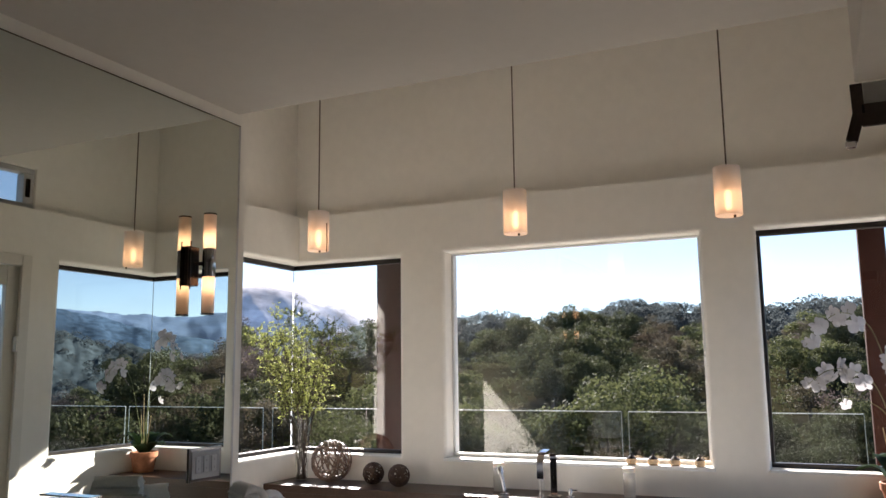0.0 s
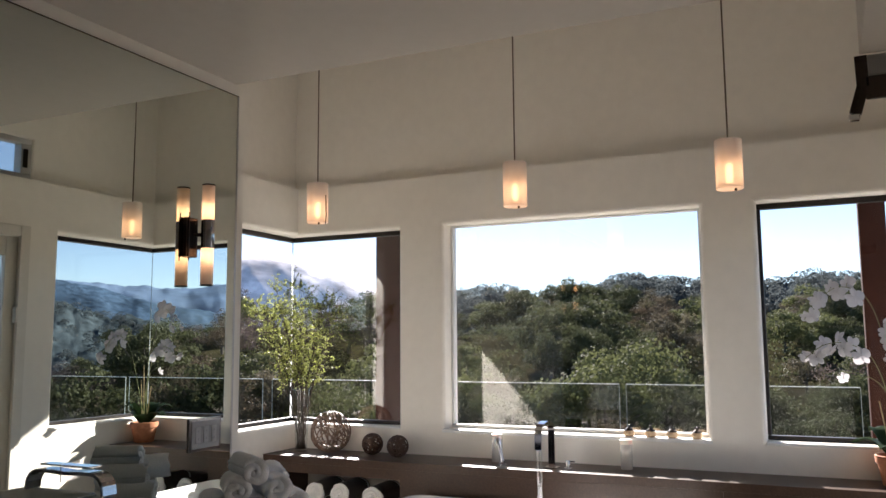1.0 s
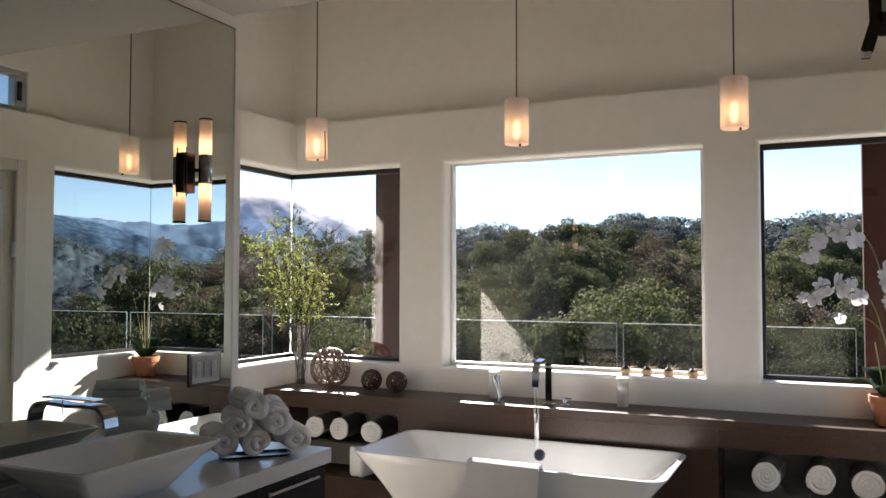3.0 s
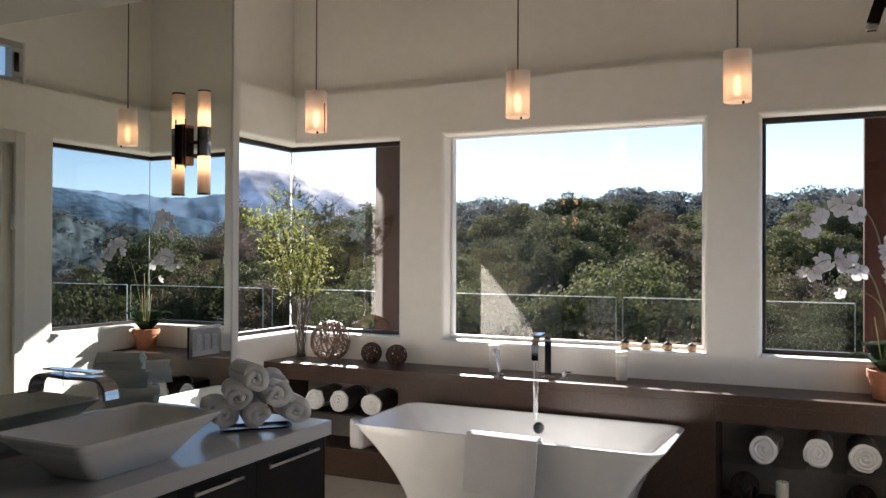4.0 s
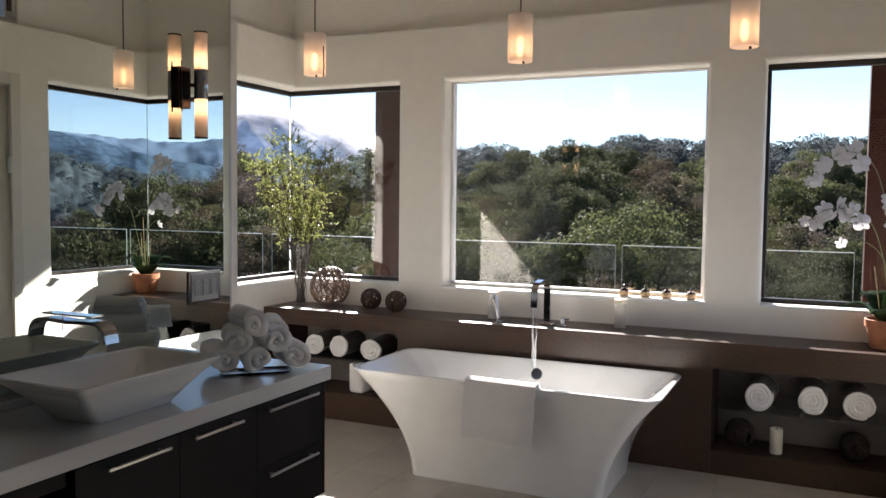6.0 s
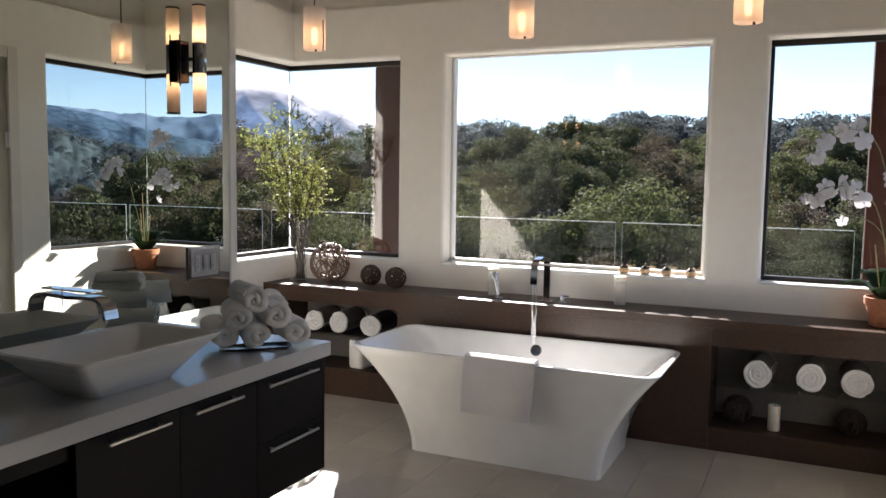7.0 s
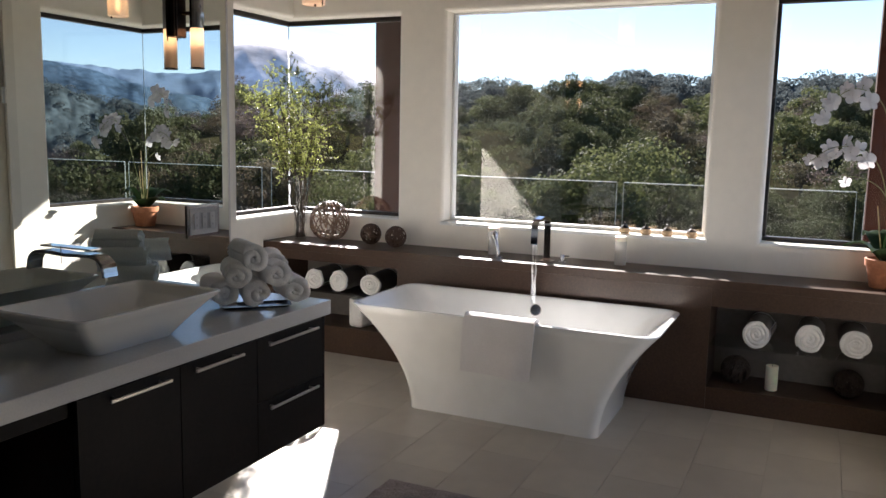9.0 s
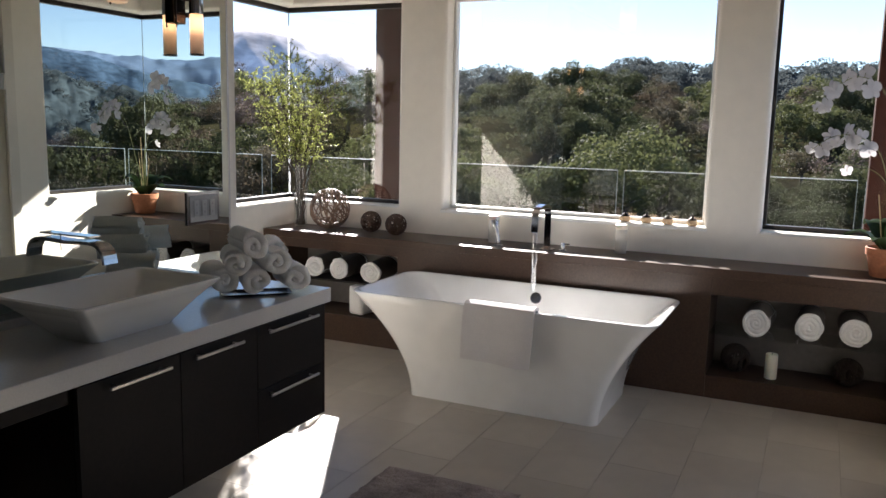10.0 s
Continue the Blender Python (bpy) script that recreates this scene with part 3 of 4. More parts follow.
# switch plate on the mirror
sp = thing("outlet_plate", (XM + 0.009, 2.70, 1.180), "brushed metal outlet and switch plate with bright edges on the mirror", "switch plate")
part("frame_plate", box((0.0, -0.098, -0.068), (0.007, 0.098, 0.068), 0.002, 1), smoke_chrome, sp, "polished dark chrome frame")
part("cover", box((0.0072, -0.084, -0.056), (0.0085, 0.084, 0.056), 0.002, 1), plate_grey, sp)
for y in (-0.048, 0.0, 0.048):
    part("rocker", box((0.0087, y - 0.016, -0.034), (0.012, y + 0.016, 0.034), 0.002, 1), rocker_grey, sp)
    for z in (-0.016, 0.016):
        part("socket_slot", box((0.0122, y - 0.003, z - 0.004), (0.0126, y + 0.003, z + 0.004)), plate_grey, sp)

# ---- vanity ----
VF, CT = -1.85, 0.8622
van = thing("floating_vanity", (VF, 2.82, 0.333), "dark espresso floating vanity with steel handles and open knee space", "vanity")
part("body", box((XM - VF + 0.001, -0.46, 0.0), (-0.022, 0.0, 0.468)), espresso, van)
part("body", box((XM - VF + 0.001, -1.235, 0.0), (-0.022, -0.461, 0.468)), espresso, van)
part("end_panel", box((XM - VF + 0.001, 0.0005, 0.0), (0.0, 0.012, 0.468), 0.001, 1), espresso, van)
part("knee_rail", box((XM - VF + 0.001, -2.35, 0.42), (-0.02, -1.236, 0.468), 0.001, 1), espresso, van)
part("knee_back", box((XM - VF + 0.001, -2.35, 0.0), (XM - VF + 0.02, -1.236, 0.419)), dark_void, van)
part("body", box((XM - VF + 0.001, -3.2, 0.0), (-0.022, -2.351, 0.468)), espresso, van)


def front(y0, y1, z0, z1, hy0, hy1, hz):
    d = part("drawer_front", box((-0.021, y0 + 0.0008, z0 + 0.0008), (0.0, y1 - 0.0008, z1 - 0.0008), 0.0006, 1), espresso, van)
    h = box((0.022, hy0, hz - 0.005), (0.031, hy1, hz + 0.005), 0.002, 1)
    for y in (hy0 + 0.03, hy1 - 0.03):
        h = tube(((0.0, y, hz), (0.024, y, hz)), 0.004, 8, h)
    part("handle", h, brushed, d, "brushed steel bar handle")


front(-0.435, -0.001, 0.222, 0.466, -0.395, -0.07, 0.44)
front(-0.435, -0.001, 0.0, 0.221, -0.39, -0.07, 0.195)
front(-0.830, -0.436, 0.0, 0.466, -0.785, -0.54, 0.44)
front(-1.235, -0.831, 0.0, 0.466, -1.14, -0.894, 0.44)
ctr = thing("vanity_counter", (VF, 2.88, 0.802), "glossy white quartz vanity counter with a thick edge", "countertop")
part("slab", box((XM - VF + 0.001, -3.4, 0.0), (0.0, 0.0, 0.06), 0.003, 2), counter_white, ctr)
part("backsplash", box((XM - VF + 0.009, -3.4, 0.0601), (XM - VF + 0.021, -0.01, 0.09), 0.002, 1), counter_white, ctr)

sink = thing("vessel_sink", (-2.082, 1.945, CT), "white rectangular ceramic vessel sink on the counter", "sink")
secs = []
for z, hx, hy in ((0.0, 0.095, 0.165), (0.008, 0.099, 0.172), (0.04, 0.118, 0.205), (0.075, 0.142, 0.240), (0.11, 0.168, 0.276), (0.134, 0.193, 0.304), (0.140, 0.195, 0.306), (0.144, 0.191, 0.302), (0.143, 0.184, 0.295), (0.136, 0.176, 0.286), (0.10, 0.150, 0.270), (0.06, 0.122, 0.222), (0.038, 0.10, 0.19), (0.034, 0.06, 0.10), (0.032, 0.02, 0.02)):
    secs.append([(x, y, z) for x, y in rounded_rect(hx, hy, min(0.028, hx * 0.8))])
part("basin", loft(secs), ceramic, sink, smooth=True)
part("drain", lathe([(0.0, 0.031), (0.018, 0.031), (0.02, 0.029)], 16), chrome, sink, smooth=True)
vf = thing("vanity_faucet", (XM + 0.045, 2.03, CT), "dark chrome waterfall faucet mounted on the mirror above the sink", "faucet")
arch2 = [(-0.034, 0, 0.256), (0.05, 0, 0.260)] + [(0.085 + 0.060 * math.sin(a), 0, 0.208 + 0.052 * math.cos(a)) for a in [math.pi / 2 * i / 6 for i in range(7)]] + [(0.148, 0, 0.192)]
part("spout", ribbon(arch2, 0.058, 0.012, (0, 1, 0)), smoke_chrome, vf)
part("wall_plate", box((-0.0365, -0.040, 0.228), (-0.0345, 0.040, 0.290), 0.0008, 1), chrome, vf)
part("lever", box((-0.034, -0.026, 0.278), (0.085, 0.026, 0.284), 0.002, 1), chrome, vf)


def roll_mesh(r, length, turns=2.6, squash=0.95, gap=0.0003, wrap=False, edge=0.990):
    """A soft towel rolled up: a fluffy spiral band of cloth, axis along y."""
    b = bmesh.new()
    t = r / (turns + 0.45)
    n = int(turns * 26)
    seed = random.uniform(0, 50)
    outer, inn = [], []
    for i in range(n + 1):
        a = 2 * math.pi * turns * i / n
        rr = t * 0.42 + (r - t * 0.42) * i / n
        tail = max(0.0, (i / n - 0.90) / 0.10)
        rr -= t * 0.72 * tail * tail * (3 - 2 * tail)
        ri = max(0.002, t * 0.42 + (r - t * 0.42) * i / n - t * (1.0 + 0.02 * math.sin(a * 2.3)) + gap)
        outer.append((rr * math.cos(a), squash * rr * math.sin(a)))
        inn.append((ri * math.cos(a), squash * ri * math.sin(a)))
    steps = (-0.5, -0.485, -0.45, -0.3, -0.1, 0.1, 0.3, 0.45, 0.485, 0.5)

    def fluff(x, y, z):
        p = Vector((x * 22, y * 22 + seed, z * 22))
        q = Vector((x * 60 + seed, y * 60, z * 60))
        return (x + 0.006 * noise.noise(p) + 0.0018 * noise.noise(q), y + 0.014 * noise.noise(p + Vector((9, 0, 0))) * (abs(y) / length * 2) + 0.006 * noise.noise(q * 1.3), z + 0.006 * noise.noise(p + Vector((0, 7, 3))) + 0.0018 * noise.noise(q + Vector((5, 5, 5))))

    lines = []
    for k, e in enumerate(steps):
        s = edge if k in (0, len(steps) - 1) else (1 - (1 - edge) / 3 if k in (1, len(steps) - 2) else 1.0)
        lines.append(([b.verts.new(fluff(x * s, e * length, z * s)) for x, z in outer], [b.verts.new(fluff(x * (2 - s), e * length, z * (2 - s))) for x, z in inn]))
    m = len(steps) - 1
    for k in range(m):
        for i in range(n):
            b.faces.new((lines[k][0][i], lines[k][0][i + 1], lines[k + 1][0][i + 1], lines[k + 1][0][i])).material_index = int(wrap and 1 < k < m - 2)
            b.faces.new((lines[k][1][i + 1], lines[k][1][i], lines[k + 1][1][i], lines[k + 1][1][i + 1]))
        for i in (0, n):
            b.faces.new((lines[k][0][i], lines[k + 1][0][i], lines[k + 1][1][i], lines[k][1][i]))
    for k in (0, m):
        for i in range(n):
            b.faces.new((lines[k][0][i], lines[k][1][i], lines[k][1][i + 1], lines[k][0][i + 1]))
    bmesh.ops.recalc_face_normals(b, faces=b.faces[:])
    me = bpy.data.meshes.new("rolled_towel")
    b.to_mesh(me)
    b.free()
    me.materials.append(terry)
    if wrap:
        me.materials.append(dark_wrap)
    me.polygons.foreach_set("use_smooth", [True] * len(me.polygons))
    return me


small_rolls = [roll_mesh(0.072, 0.19, random.uniform(1.6, 2.1), 0.88) for _ in range(6)]
big_rolls = [roll_mesh(0.089 if k < 3 else 0.092, 0.30, random.uniform(3.2, 3.9), wrap=True, edge=0.996) for k in range(6)]


def towel_roll(me, at, turn, spin, label, group):
    ob = new("rolled_towel", me)
    ob.matrix_world = pose(*at, 0, 0, turn) @ pose(0, 0, 0, 0, spin, 0)
    return tagged(ob, label, "towel", group)


# pyramid of rolls on a tray at the end of the counter
PT = 48
PILE = Vector((-2.045, 2.625, CT))
ax, along = Vector((math.cos(radians(PT)), math.sin(radians(PT)), 0)), Vector((-math.sin(radians(PT)), math.cos(radians(PT)), 0))
tray = thing("towel_tray", PILE - along * 0.01, "dark glossy tray under the pile of rolled towels", "tray", turn=PT - 4)
tr = [[(x, y, z) for x, y in rounded_rect(hx, hy, 0.02)] for z, hx, hy in ((0, 0.130, 0.045), (0.003, 0.133, 0.048), (0.009, 0.14, 0.055), (0.009, 0.136, 0.051), (0.004, 0.13, 0.045))]
part("dish", loft(tr), dark_metal, tray, smooth=True)
# across the pile, along the rolls, height
for n_, (u, w, z, lean) in enumerate(((-0.142, 0.01, 0.070, 6), (0.002, -0.006, 0.069, -3), (0.138, 0.0, 0.070, 4), (-0.082, -0.035, 0.143, -5), (0.052, -0.028, 0.142, 6), (-0.042, -0.050, 0.212, 9), (0.085, 0.055, 0.172, -6))):
    towel_roll(small_rolls[n_ % 6], PILE + ax * u + along * w + Vector((0, 0, z)), PT + lean, random.uniform(0, 360) if n_ == 5 else random.choice((0, 180)), "white terry towel rolled up in a pile on the counter", "rolled towels on the counter")

# ---- things in the niches ----
for n_, (x, z) in enumerate(((-3.275, 0.523), (-3.08, 0.523), (-2.82, 0.523))):
    towel_roll(big_rolls[n_], (x, 5.02, z), random.uniform(-3, 3), random.uniform(0, 360), "white towel rolled in a dark brown one on a shelf", "rolled towels in the bench")
for n_, x in enumerate((-0.285, -0.018, 0.212)):
    towel_roll(big_rolls[n_ + 3], (x, 5.025, 0.386 + 0.088), random.uniform(-3, 3), random.uniform(0, 360), "white towel rolled in a dark brown one on a shelf", "rolled towels in the bench")
fold = thing("folded_towel", (-2.925, 4.975, 0.20), "white towel standing folded on the niche floor", "towel", turn=-8)
part("cloth", box((-0.062, -0.10, 0.0), (0.062, 0.10, 0.205), 0.028, 3), terry, fold, smooth=True)
part("fold_layer", box((-0.050, -0.103, 0.03), (-0.012, 0.09, 0.209), 0.012, 3), terry, fold, smooth=True)
cnd = thing("pillar_candle", (-0.20, 4.96, 0.14), "ivory pillar candle on the niche floor", "candle")
part("wax_body", lathe([(0.032, 0), (0.034, 0.003), (0.034, 0.142), (0.030, 0.146), (0.020, 0.140), (0.0, 0.139)], 20), wax, cnd, smooth=True)
part("wick", tube(((0, 0, 0.138), (0.002, 0, 0.152)), 0.0015, 6), dark_void, cnd)


def twig_ball(name, at, r, strands, thick, mat, label):
    e = thing(name, at, label, "decorative ball")
    b = bmesh.new()
    single = strands < 30
    for i in range(strands):
        q = Euler((random.uniform(0, 6.3), random.uniform(0, 6.3), random.uniform(0, 6.3))).to_matrix()
        ph, wob = random.uniform(0, 6.3), random.uniform(0.03, 0.12)
        pts = []
        lat = random.uniform(-0.5, 0.5)
        for k in range(25):
            a = 2 * math.pi * k / 24
            zz = lat + wob * math.sin(3 * a + ph)
            c = math.sqrt(max(0.0, 1 - zz * zz))
            pts.append(q @ Vector((c * math.cos(a), c * math.sin(a), zz)) * (r - thick) * random.uniform(0.985, 1.0) + Vector((0, 0, r)))
        b = tube(pts, thick, 5, b)
        if single:
            part("twig", b, mat, e)
            b = bmesh.new()
    if single:
        b.free()
    else:
        tagged(part("weave", b, mat, e), kind="stuff")
    return e


twig_ball("wire_ball", (-3.275, 5.075, BT), 0.150, 20, 0.0050, wire_brown, "open ball of woven brown twigs on the stone bench")
twig_ball("rattan_ball", (-2.935, 5.09, BT), 0.077, 19, 0.0048, rattan, "small dense ball of dark rattan on the stone bench")
twig_ball("rattan_ball", (-2.705, 5.04, BT), 0.077, 19, 0.0048, rattan, "small dense ball of dark rattan on the stone bench")
twig_ball("rattan_ball", (-0.40, 5.0, 0.14), 0.085, 29, 0.0055, black_rattan, "dark rattan ball on the niche floor")
twig_ball("rattan_ball", (0.20, 5.02, 0.14), 0.080, 29, 0.0055, black_rattan, "dark rattan ball on the niche floor")


def glass_candle(x, y):
    e = thing("glass_candle_holder", (x, y, BT), "tall frosted glass candle holder with a white candle on top", "candle holder", "candle holders on the bench")
    part("glass_cylinder", lathe([(0.036, 0), (0.036, 0.15), (0.033, 0.15), (0.033, 0.012)], 20), candle_frost, e, smooth=True)
    part("candle", lathe([(0.038, 0.151), (0.038, 0.178), (0.030, 0.182), (0.0, 0.182)], 20), wax, e, smooth=True)


glass_candle(-2.00, 5.12)
glass_candle(-1.14, 5.12)


def perfume_pot(x):
    e = thing("incense_pot", (x, YB + 0.035, 0.954), "small tan pot with a dark pointed lid on the window sill", "pot", "small pots on the sill")
    part("bowl", lathe([(0.022, 0), (0.033, 0.008), (0.036, 0.022), (0.030, 0.036)], 18), cork, e, smooth=True)
    part("lid", lathe([(0.030, 0.0361), (0.018, 0.048), (0.007, 0.056), (0.006, 0.068), (0.0, 0.076)], 16), dark_metal, e, smooth=True)


for x in (-1.155, -1.02, -0.885, -0.735):
    perfume_pot(x)

# ---- branches in a glass vase ----
vase = thing("glass_vase", (-3.53, 5.075, BT), "tall clear glass vase full of leafy green branches", "vase")
part("glass_body", lathe([(0.042, 0), (0.044, 0.004), (0.046, 0.10), (0.058, 0.32), (0.074, 0.46), (0.071, 0.46), (0.055, 0.32), (0.043, 0.10), (0.039, 0.02)], 24), clear_glass, vase, smooth=True)
lf = bmesh.new()


def leaf(b, at, way, up, length, width):
    w = way.normalized()
    s = w.cross(up).normalized() if w.cross(up).length > 1e-3 else w.orthogonal().normalized()
    nrm = s.cross(w)
    pts = [at, at + w * length * 0.45 + s * width / 2 + nrm * width * 0.12, at + w * length, at + w * length * 0.45 - s * width / 2 + nrm * width * 0.12]
    b.faces.new([b.verts.new(p) for p in pts])


def rand_way():
    return Vector((random.gauss(0, 1), random.gauss(0, 1), random.gauss(0, 1))).normalized()


for i in range(28):
    br = bmesh.new()
    tx = random.uniform(-0.36, 0.36)
    top = Vector((tx, random.uniform(-0.22, 0.06), random.uniform(1.02, 1.24) - 0.8 * (tx + 0.03) ** 2))
    foot = Vector((random.uniform(-0.022, 0.022), random.uniform(-0.022, 0.022), 0.015))
    pts = []
    for k in range(9):
        u = k / 8
        p = foot.lerp(top, u)
        p.x = foot.x + (top.x - foot.x) * u ** 1.5 + random.gauss(0, 0.009)
        p.y = foot.y + (top.y - foot.y) * u ** 1.5 + random.gauss(0, 0.009)
        pts.append(p)
    br = tube(pts, 0.0042, 5, br, 0.3)
    for k in range(4, 9):
        for q in range(5):
            base = pts[k]
            way = (rand_way() + Vector((0, 0, 0.7))).normalized()
            ln = random.uniform(0.05, 0.17)
            tip = base + way * ln
            br = tube((base, base.lerp(tip, 0.5) + rand_way() * 0.008, tip), 0.0016, 4, br, 0.5)
            for m in range(11):
                at = base.lerp(tip, random.uniform(0.2, 1.0))
                leaf(lf, at, rand_way() + way * 0.6, rand_way(), random.uniform(0.011, 0.025), random.uniform(0.007, 0.013))
    part("branch", br, bark, vase)
tagged(part("foliage", lf, spring_leaf, vase, "small bright green leaves"), kind="stuff")

# ---- orchid ----
random.seed(41)
orc = thing("potted_orchid", (0.335, 5.08, BT), "white orchid with arching stems in a terracotta pot", "potted plant")
part("pot", lathe([(0.074, 0), (0.078, 0.003), (0.100, 0.118), (0.109, 0.120), (0.111, 0.160), (0.102, 0.162), (0.096, 0.12)], 28), terracotta, orc, smooth=True)
part("soil", lathe([(0.0, 0.136), (0.06, 0.134), (0.098, 0.13)], 20), soil, orc, smooth=True)
lv = bmesh.new()
for i in range(9):
    a = 2 * math.pi * i / 9 + random.uniform(-0.3, 0.3)
    ln, up = random.uniform(0.14, 0.23), random.uniform(0.09, 0.20)
    prev = None
    for k in range(7):
        u = k / 6
        r = 0.015 + ln * u
        z = 0.13 + up * math.sin(u * 2.2)
        w = 0.056 * math.sin(math.pi * (0.12 + 0.86 * u)) + 0.002
        c, s = Vector((math.cos(a), math.sin(a), 0)), Vector((-math.sin(a), math.cos(a), 0))
        row = [lv.verts.new(c * r + s * w * t + Vector((0, 0, z + 0.012 * abs(t)))) for t in (-1, 0, 1)]
        if prev:
            for q in range(2):
                lv.faces.new((prev[q], prev[q + 1], row[q + 1], row[q]))
        prev = row
bmesh.ops.solidify(lv, geom=lv.faces[:], thickness=0.003)
part("leaves", lv, orchid_leaf, orc, "broad dark green orchid leaves", smooth=True)


def flower(b, at, face, size):
    """Five petals and a lip, facing along face."""
    f = face.normalized()
    s = f.orthogonal().normalized()
    t = f.cross(s)
    for i, (w, ln) in enumerate(((0.34, 0.54), (0.56, 0.52), (0.32, 0.52), (0.32, 0.52), (0.56, 0.52))):
        a = math.pi / 2 + 2 * math.pi * i / 5
        d = s * math.cos(a) + t * math.sin(a)
        e = f.cross(d)
        prev = None
        for u, ww in ((0.05, 0.15), (0.35, 0.85), (0.65, 1.0), (0.9, 0.6), (1.0, 0.15)):
            c = at + d * size * ln * u - f * size * 0.10 * u * u
            row = [b.verts.new(c + e * size * w * 0.5 * ww * k - f * size * 0.04 * (1 - abs(k))) for k in (-1, 0, 1)]
            if prev:
                for q in range(2):
                    b.faces.new((prev[q], prev[q + 1], row[q + 1], row[q]))
            prev = row
    lip = at + f * size * 0.10
    b.faces.new([b.verts.new(lip + v * size) for v in (s * 0.08, t * 0.08, -s * 0.08, -t * 0.14)])


# flower stems: base, bend, tip as offsets from the pot
for k, ctrl in enumerate((((0.0, 0.02, 0.13), (0.0, 0.02, 0.60), (-0.08, 0.0, 0.98), (-0.22, -0.05, 1.08), (-0.34, -0.08, 1.01), (-0.42, -0.10, 0.90)),
                          ((0.02, -0.01, 0.13), (-0.02, 0.0, 0.45), (-0.09, -0.02, 0.68), (-0.20, -0.06, 0.76), (-0.32, -0.09, 0.76), (-0.43, -0.11, 0.68)),
                          ((-0.02, -0.01, 0.13), (0.0, -0.08, 0.45), (-0.02, -0.20, 0.76), (-0.02, -0.32, 0.86), (-0.01, -0.42, 0.80), (-0.01, -0.50, 0.66)),
                          ((0.01, 0.01, 0.13), (0.0, 0.0, 0.40), (-0.06, -0.02, 0.54), (-0.16, -0.05, 0.60), (-0.26, -0.08, 0.61)))):
    cs = [Vector(c) for c in ctrl]
    pts = []
    for i in range(len(cs) - 1):
        p0, p1, p2, p3 = cs[max(i - 1, 0)], cs[i], cs[i + 1], cs[min(i + 2, len(cs) - 1)]
        for j in range(6):
            u = j / 6
            pts.append(0.5 * ((2 * p1) + (p2 - p0) * u + (2 * p0 - 5 * p1 + 4 * p2 - p3) * u * u + (3 * p1 - p0 - 3 * p2 + p3) * u ** 3))
    pts.append(cs[-1])
    part("stem", tube(pts, 0.0032, 6, None, 0.5), stem_green, orc)
    last = 15 if k < 3 else 23
    for n_, i in enumerate(range(last, len(pts), 2)):
        swing = 1 if n_ % 2 else -1
        side = Vector((random.uniform(-0.7, 0.5), -0.8 + random.uniform(-0.2, 0.5), random.uniform(-0.5, 0.35)))
        off = Vector((random.uniform(-0.015, 0.015), swing * random.uniform(0.01, 0.04), swing * random.uniform(0.012, 0.038) - 0.012))
        fb = bmesh.new()
        flower(fb, pts[i] + off, side, random.uniform(0.075, 0.108) * (1.0 - 0.25 * (i > len(pts) - 3)))
        part("flower", fb, petal, orc, "white orchid flower", smooth=True)
        part("flower_stalk", tube((pts[i], pts[i] + off), 0.0016, 5), stem_green, orc)
for x, y, tx, h in ((0.015, 0.01, 0.02, 0.62), (-0.02, -0.01, -0.05, 0.45), (0.0, -0.02, 0.03, 0.50)):
    part("stake", tube(((x, y, 0.10), (x + tx, y, h)), 0.0032, 6), stake, orc)

# ---- low soffit and lamp at the upper right ----
box_soffit = thing("soffit_box", (0.0, 0.0, 0.0), "pale soffit box under the ceiling beside the wall", "soffit")
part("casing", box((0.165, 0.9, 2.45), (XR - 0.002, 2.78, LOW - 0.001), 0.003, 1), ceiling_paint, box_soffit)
br_l = thing("spot_bracket", (0.14, 2.78, 2.45), "dark metal lamp bracket with a bright chrome end on the soffit", "spotlight")
part("bracket_arm", ribbon(((0.028, 0.012, -0.002), (0.030, 0.012, -0.10), (0.004, 0.02, -0.185)), 0.012, 0.036, (0, 1, 0)), dark_metal, br_l)
part("cross_arm", box((0.037, 0.006, -0.145), (0.34, 0.018, -0.070), 0.003, 1), dark_metal, br_l)
part("back_panel", box((0.048, 0.008, -0.069), (0.31, 0.016, -0.001), 0.002, 1), rocker_grey, br_l, "grey back panel")
part("end_piece", box((-0.016, 0.005, -0.208), (0.018, 0.03, -0.186), 0.004, 1), chrome, br_l)

# ---- bath mat ----
mat_t = thing("bath_mat", (-1.40, 2.55, 0.0065), "soft taupe bath mat lying on the tile floor", "bath mat", turn=0)
part("backing", box((-0.285, -0.495, 0.0), (0.335, 0.565, 0.006), 0.002, 1), rug_mat, mat_t)


def mat_pile(u, v):
    x, y = -0.29 + 0.63 * u, -0.5 + 1.07 * v
    edge = min(u, 1 - u, v, 1 - v)
    k = noise.noise(Vector((x * 38, y * 38, 0))) + 0.6 * noise.noise(Vector((x * 90, y * 90, 4)))
    return (x + 0.006 * noise.noise(Vector((y * 30, x * 9, 1))), y + 0.006 * noise.noise(Vector((x * 30, y * 9, 2))), 0.0065 + min(1, edge * 25) * (0.012 + 0.006 * k))


part("shag", sheet(mat_pile, 70, 110, 0.002), rug_mat, mat_t, "soft shaggy taupe pile", smooth=True)

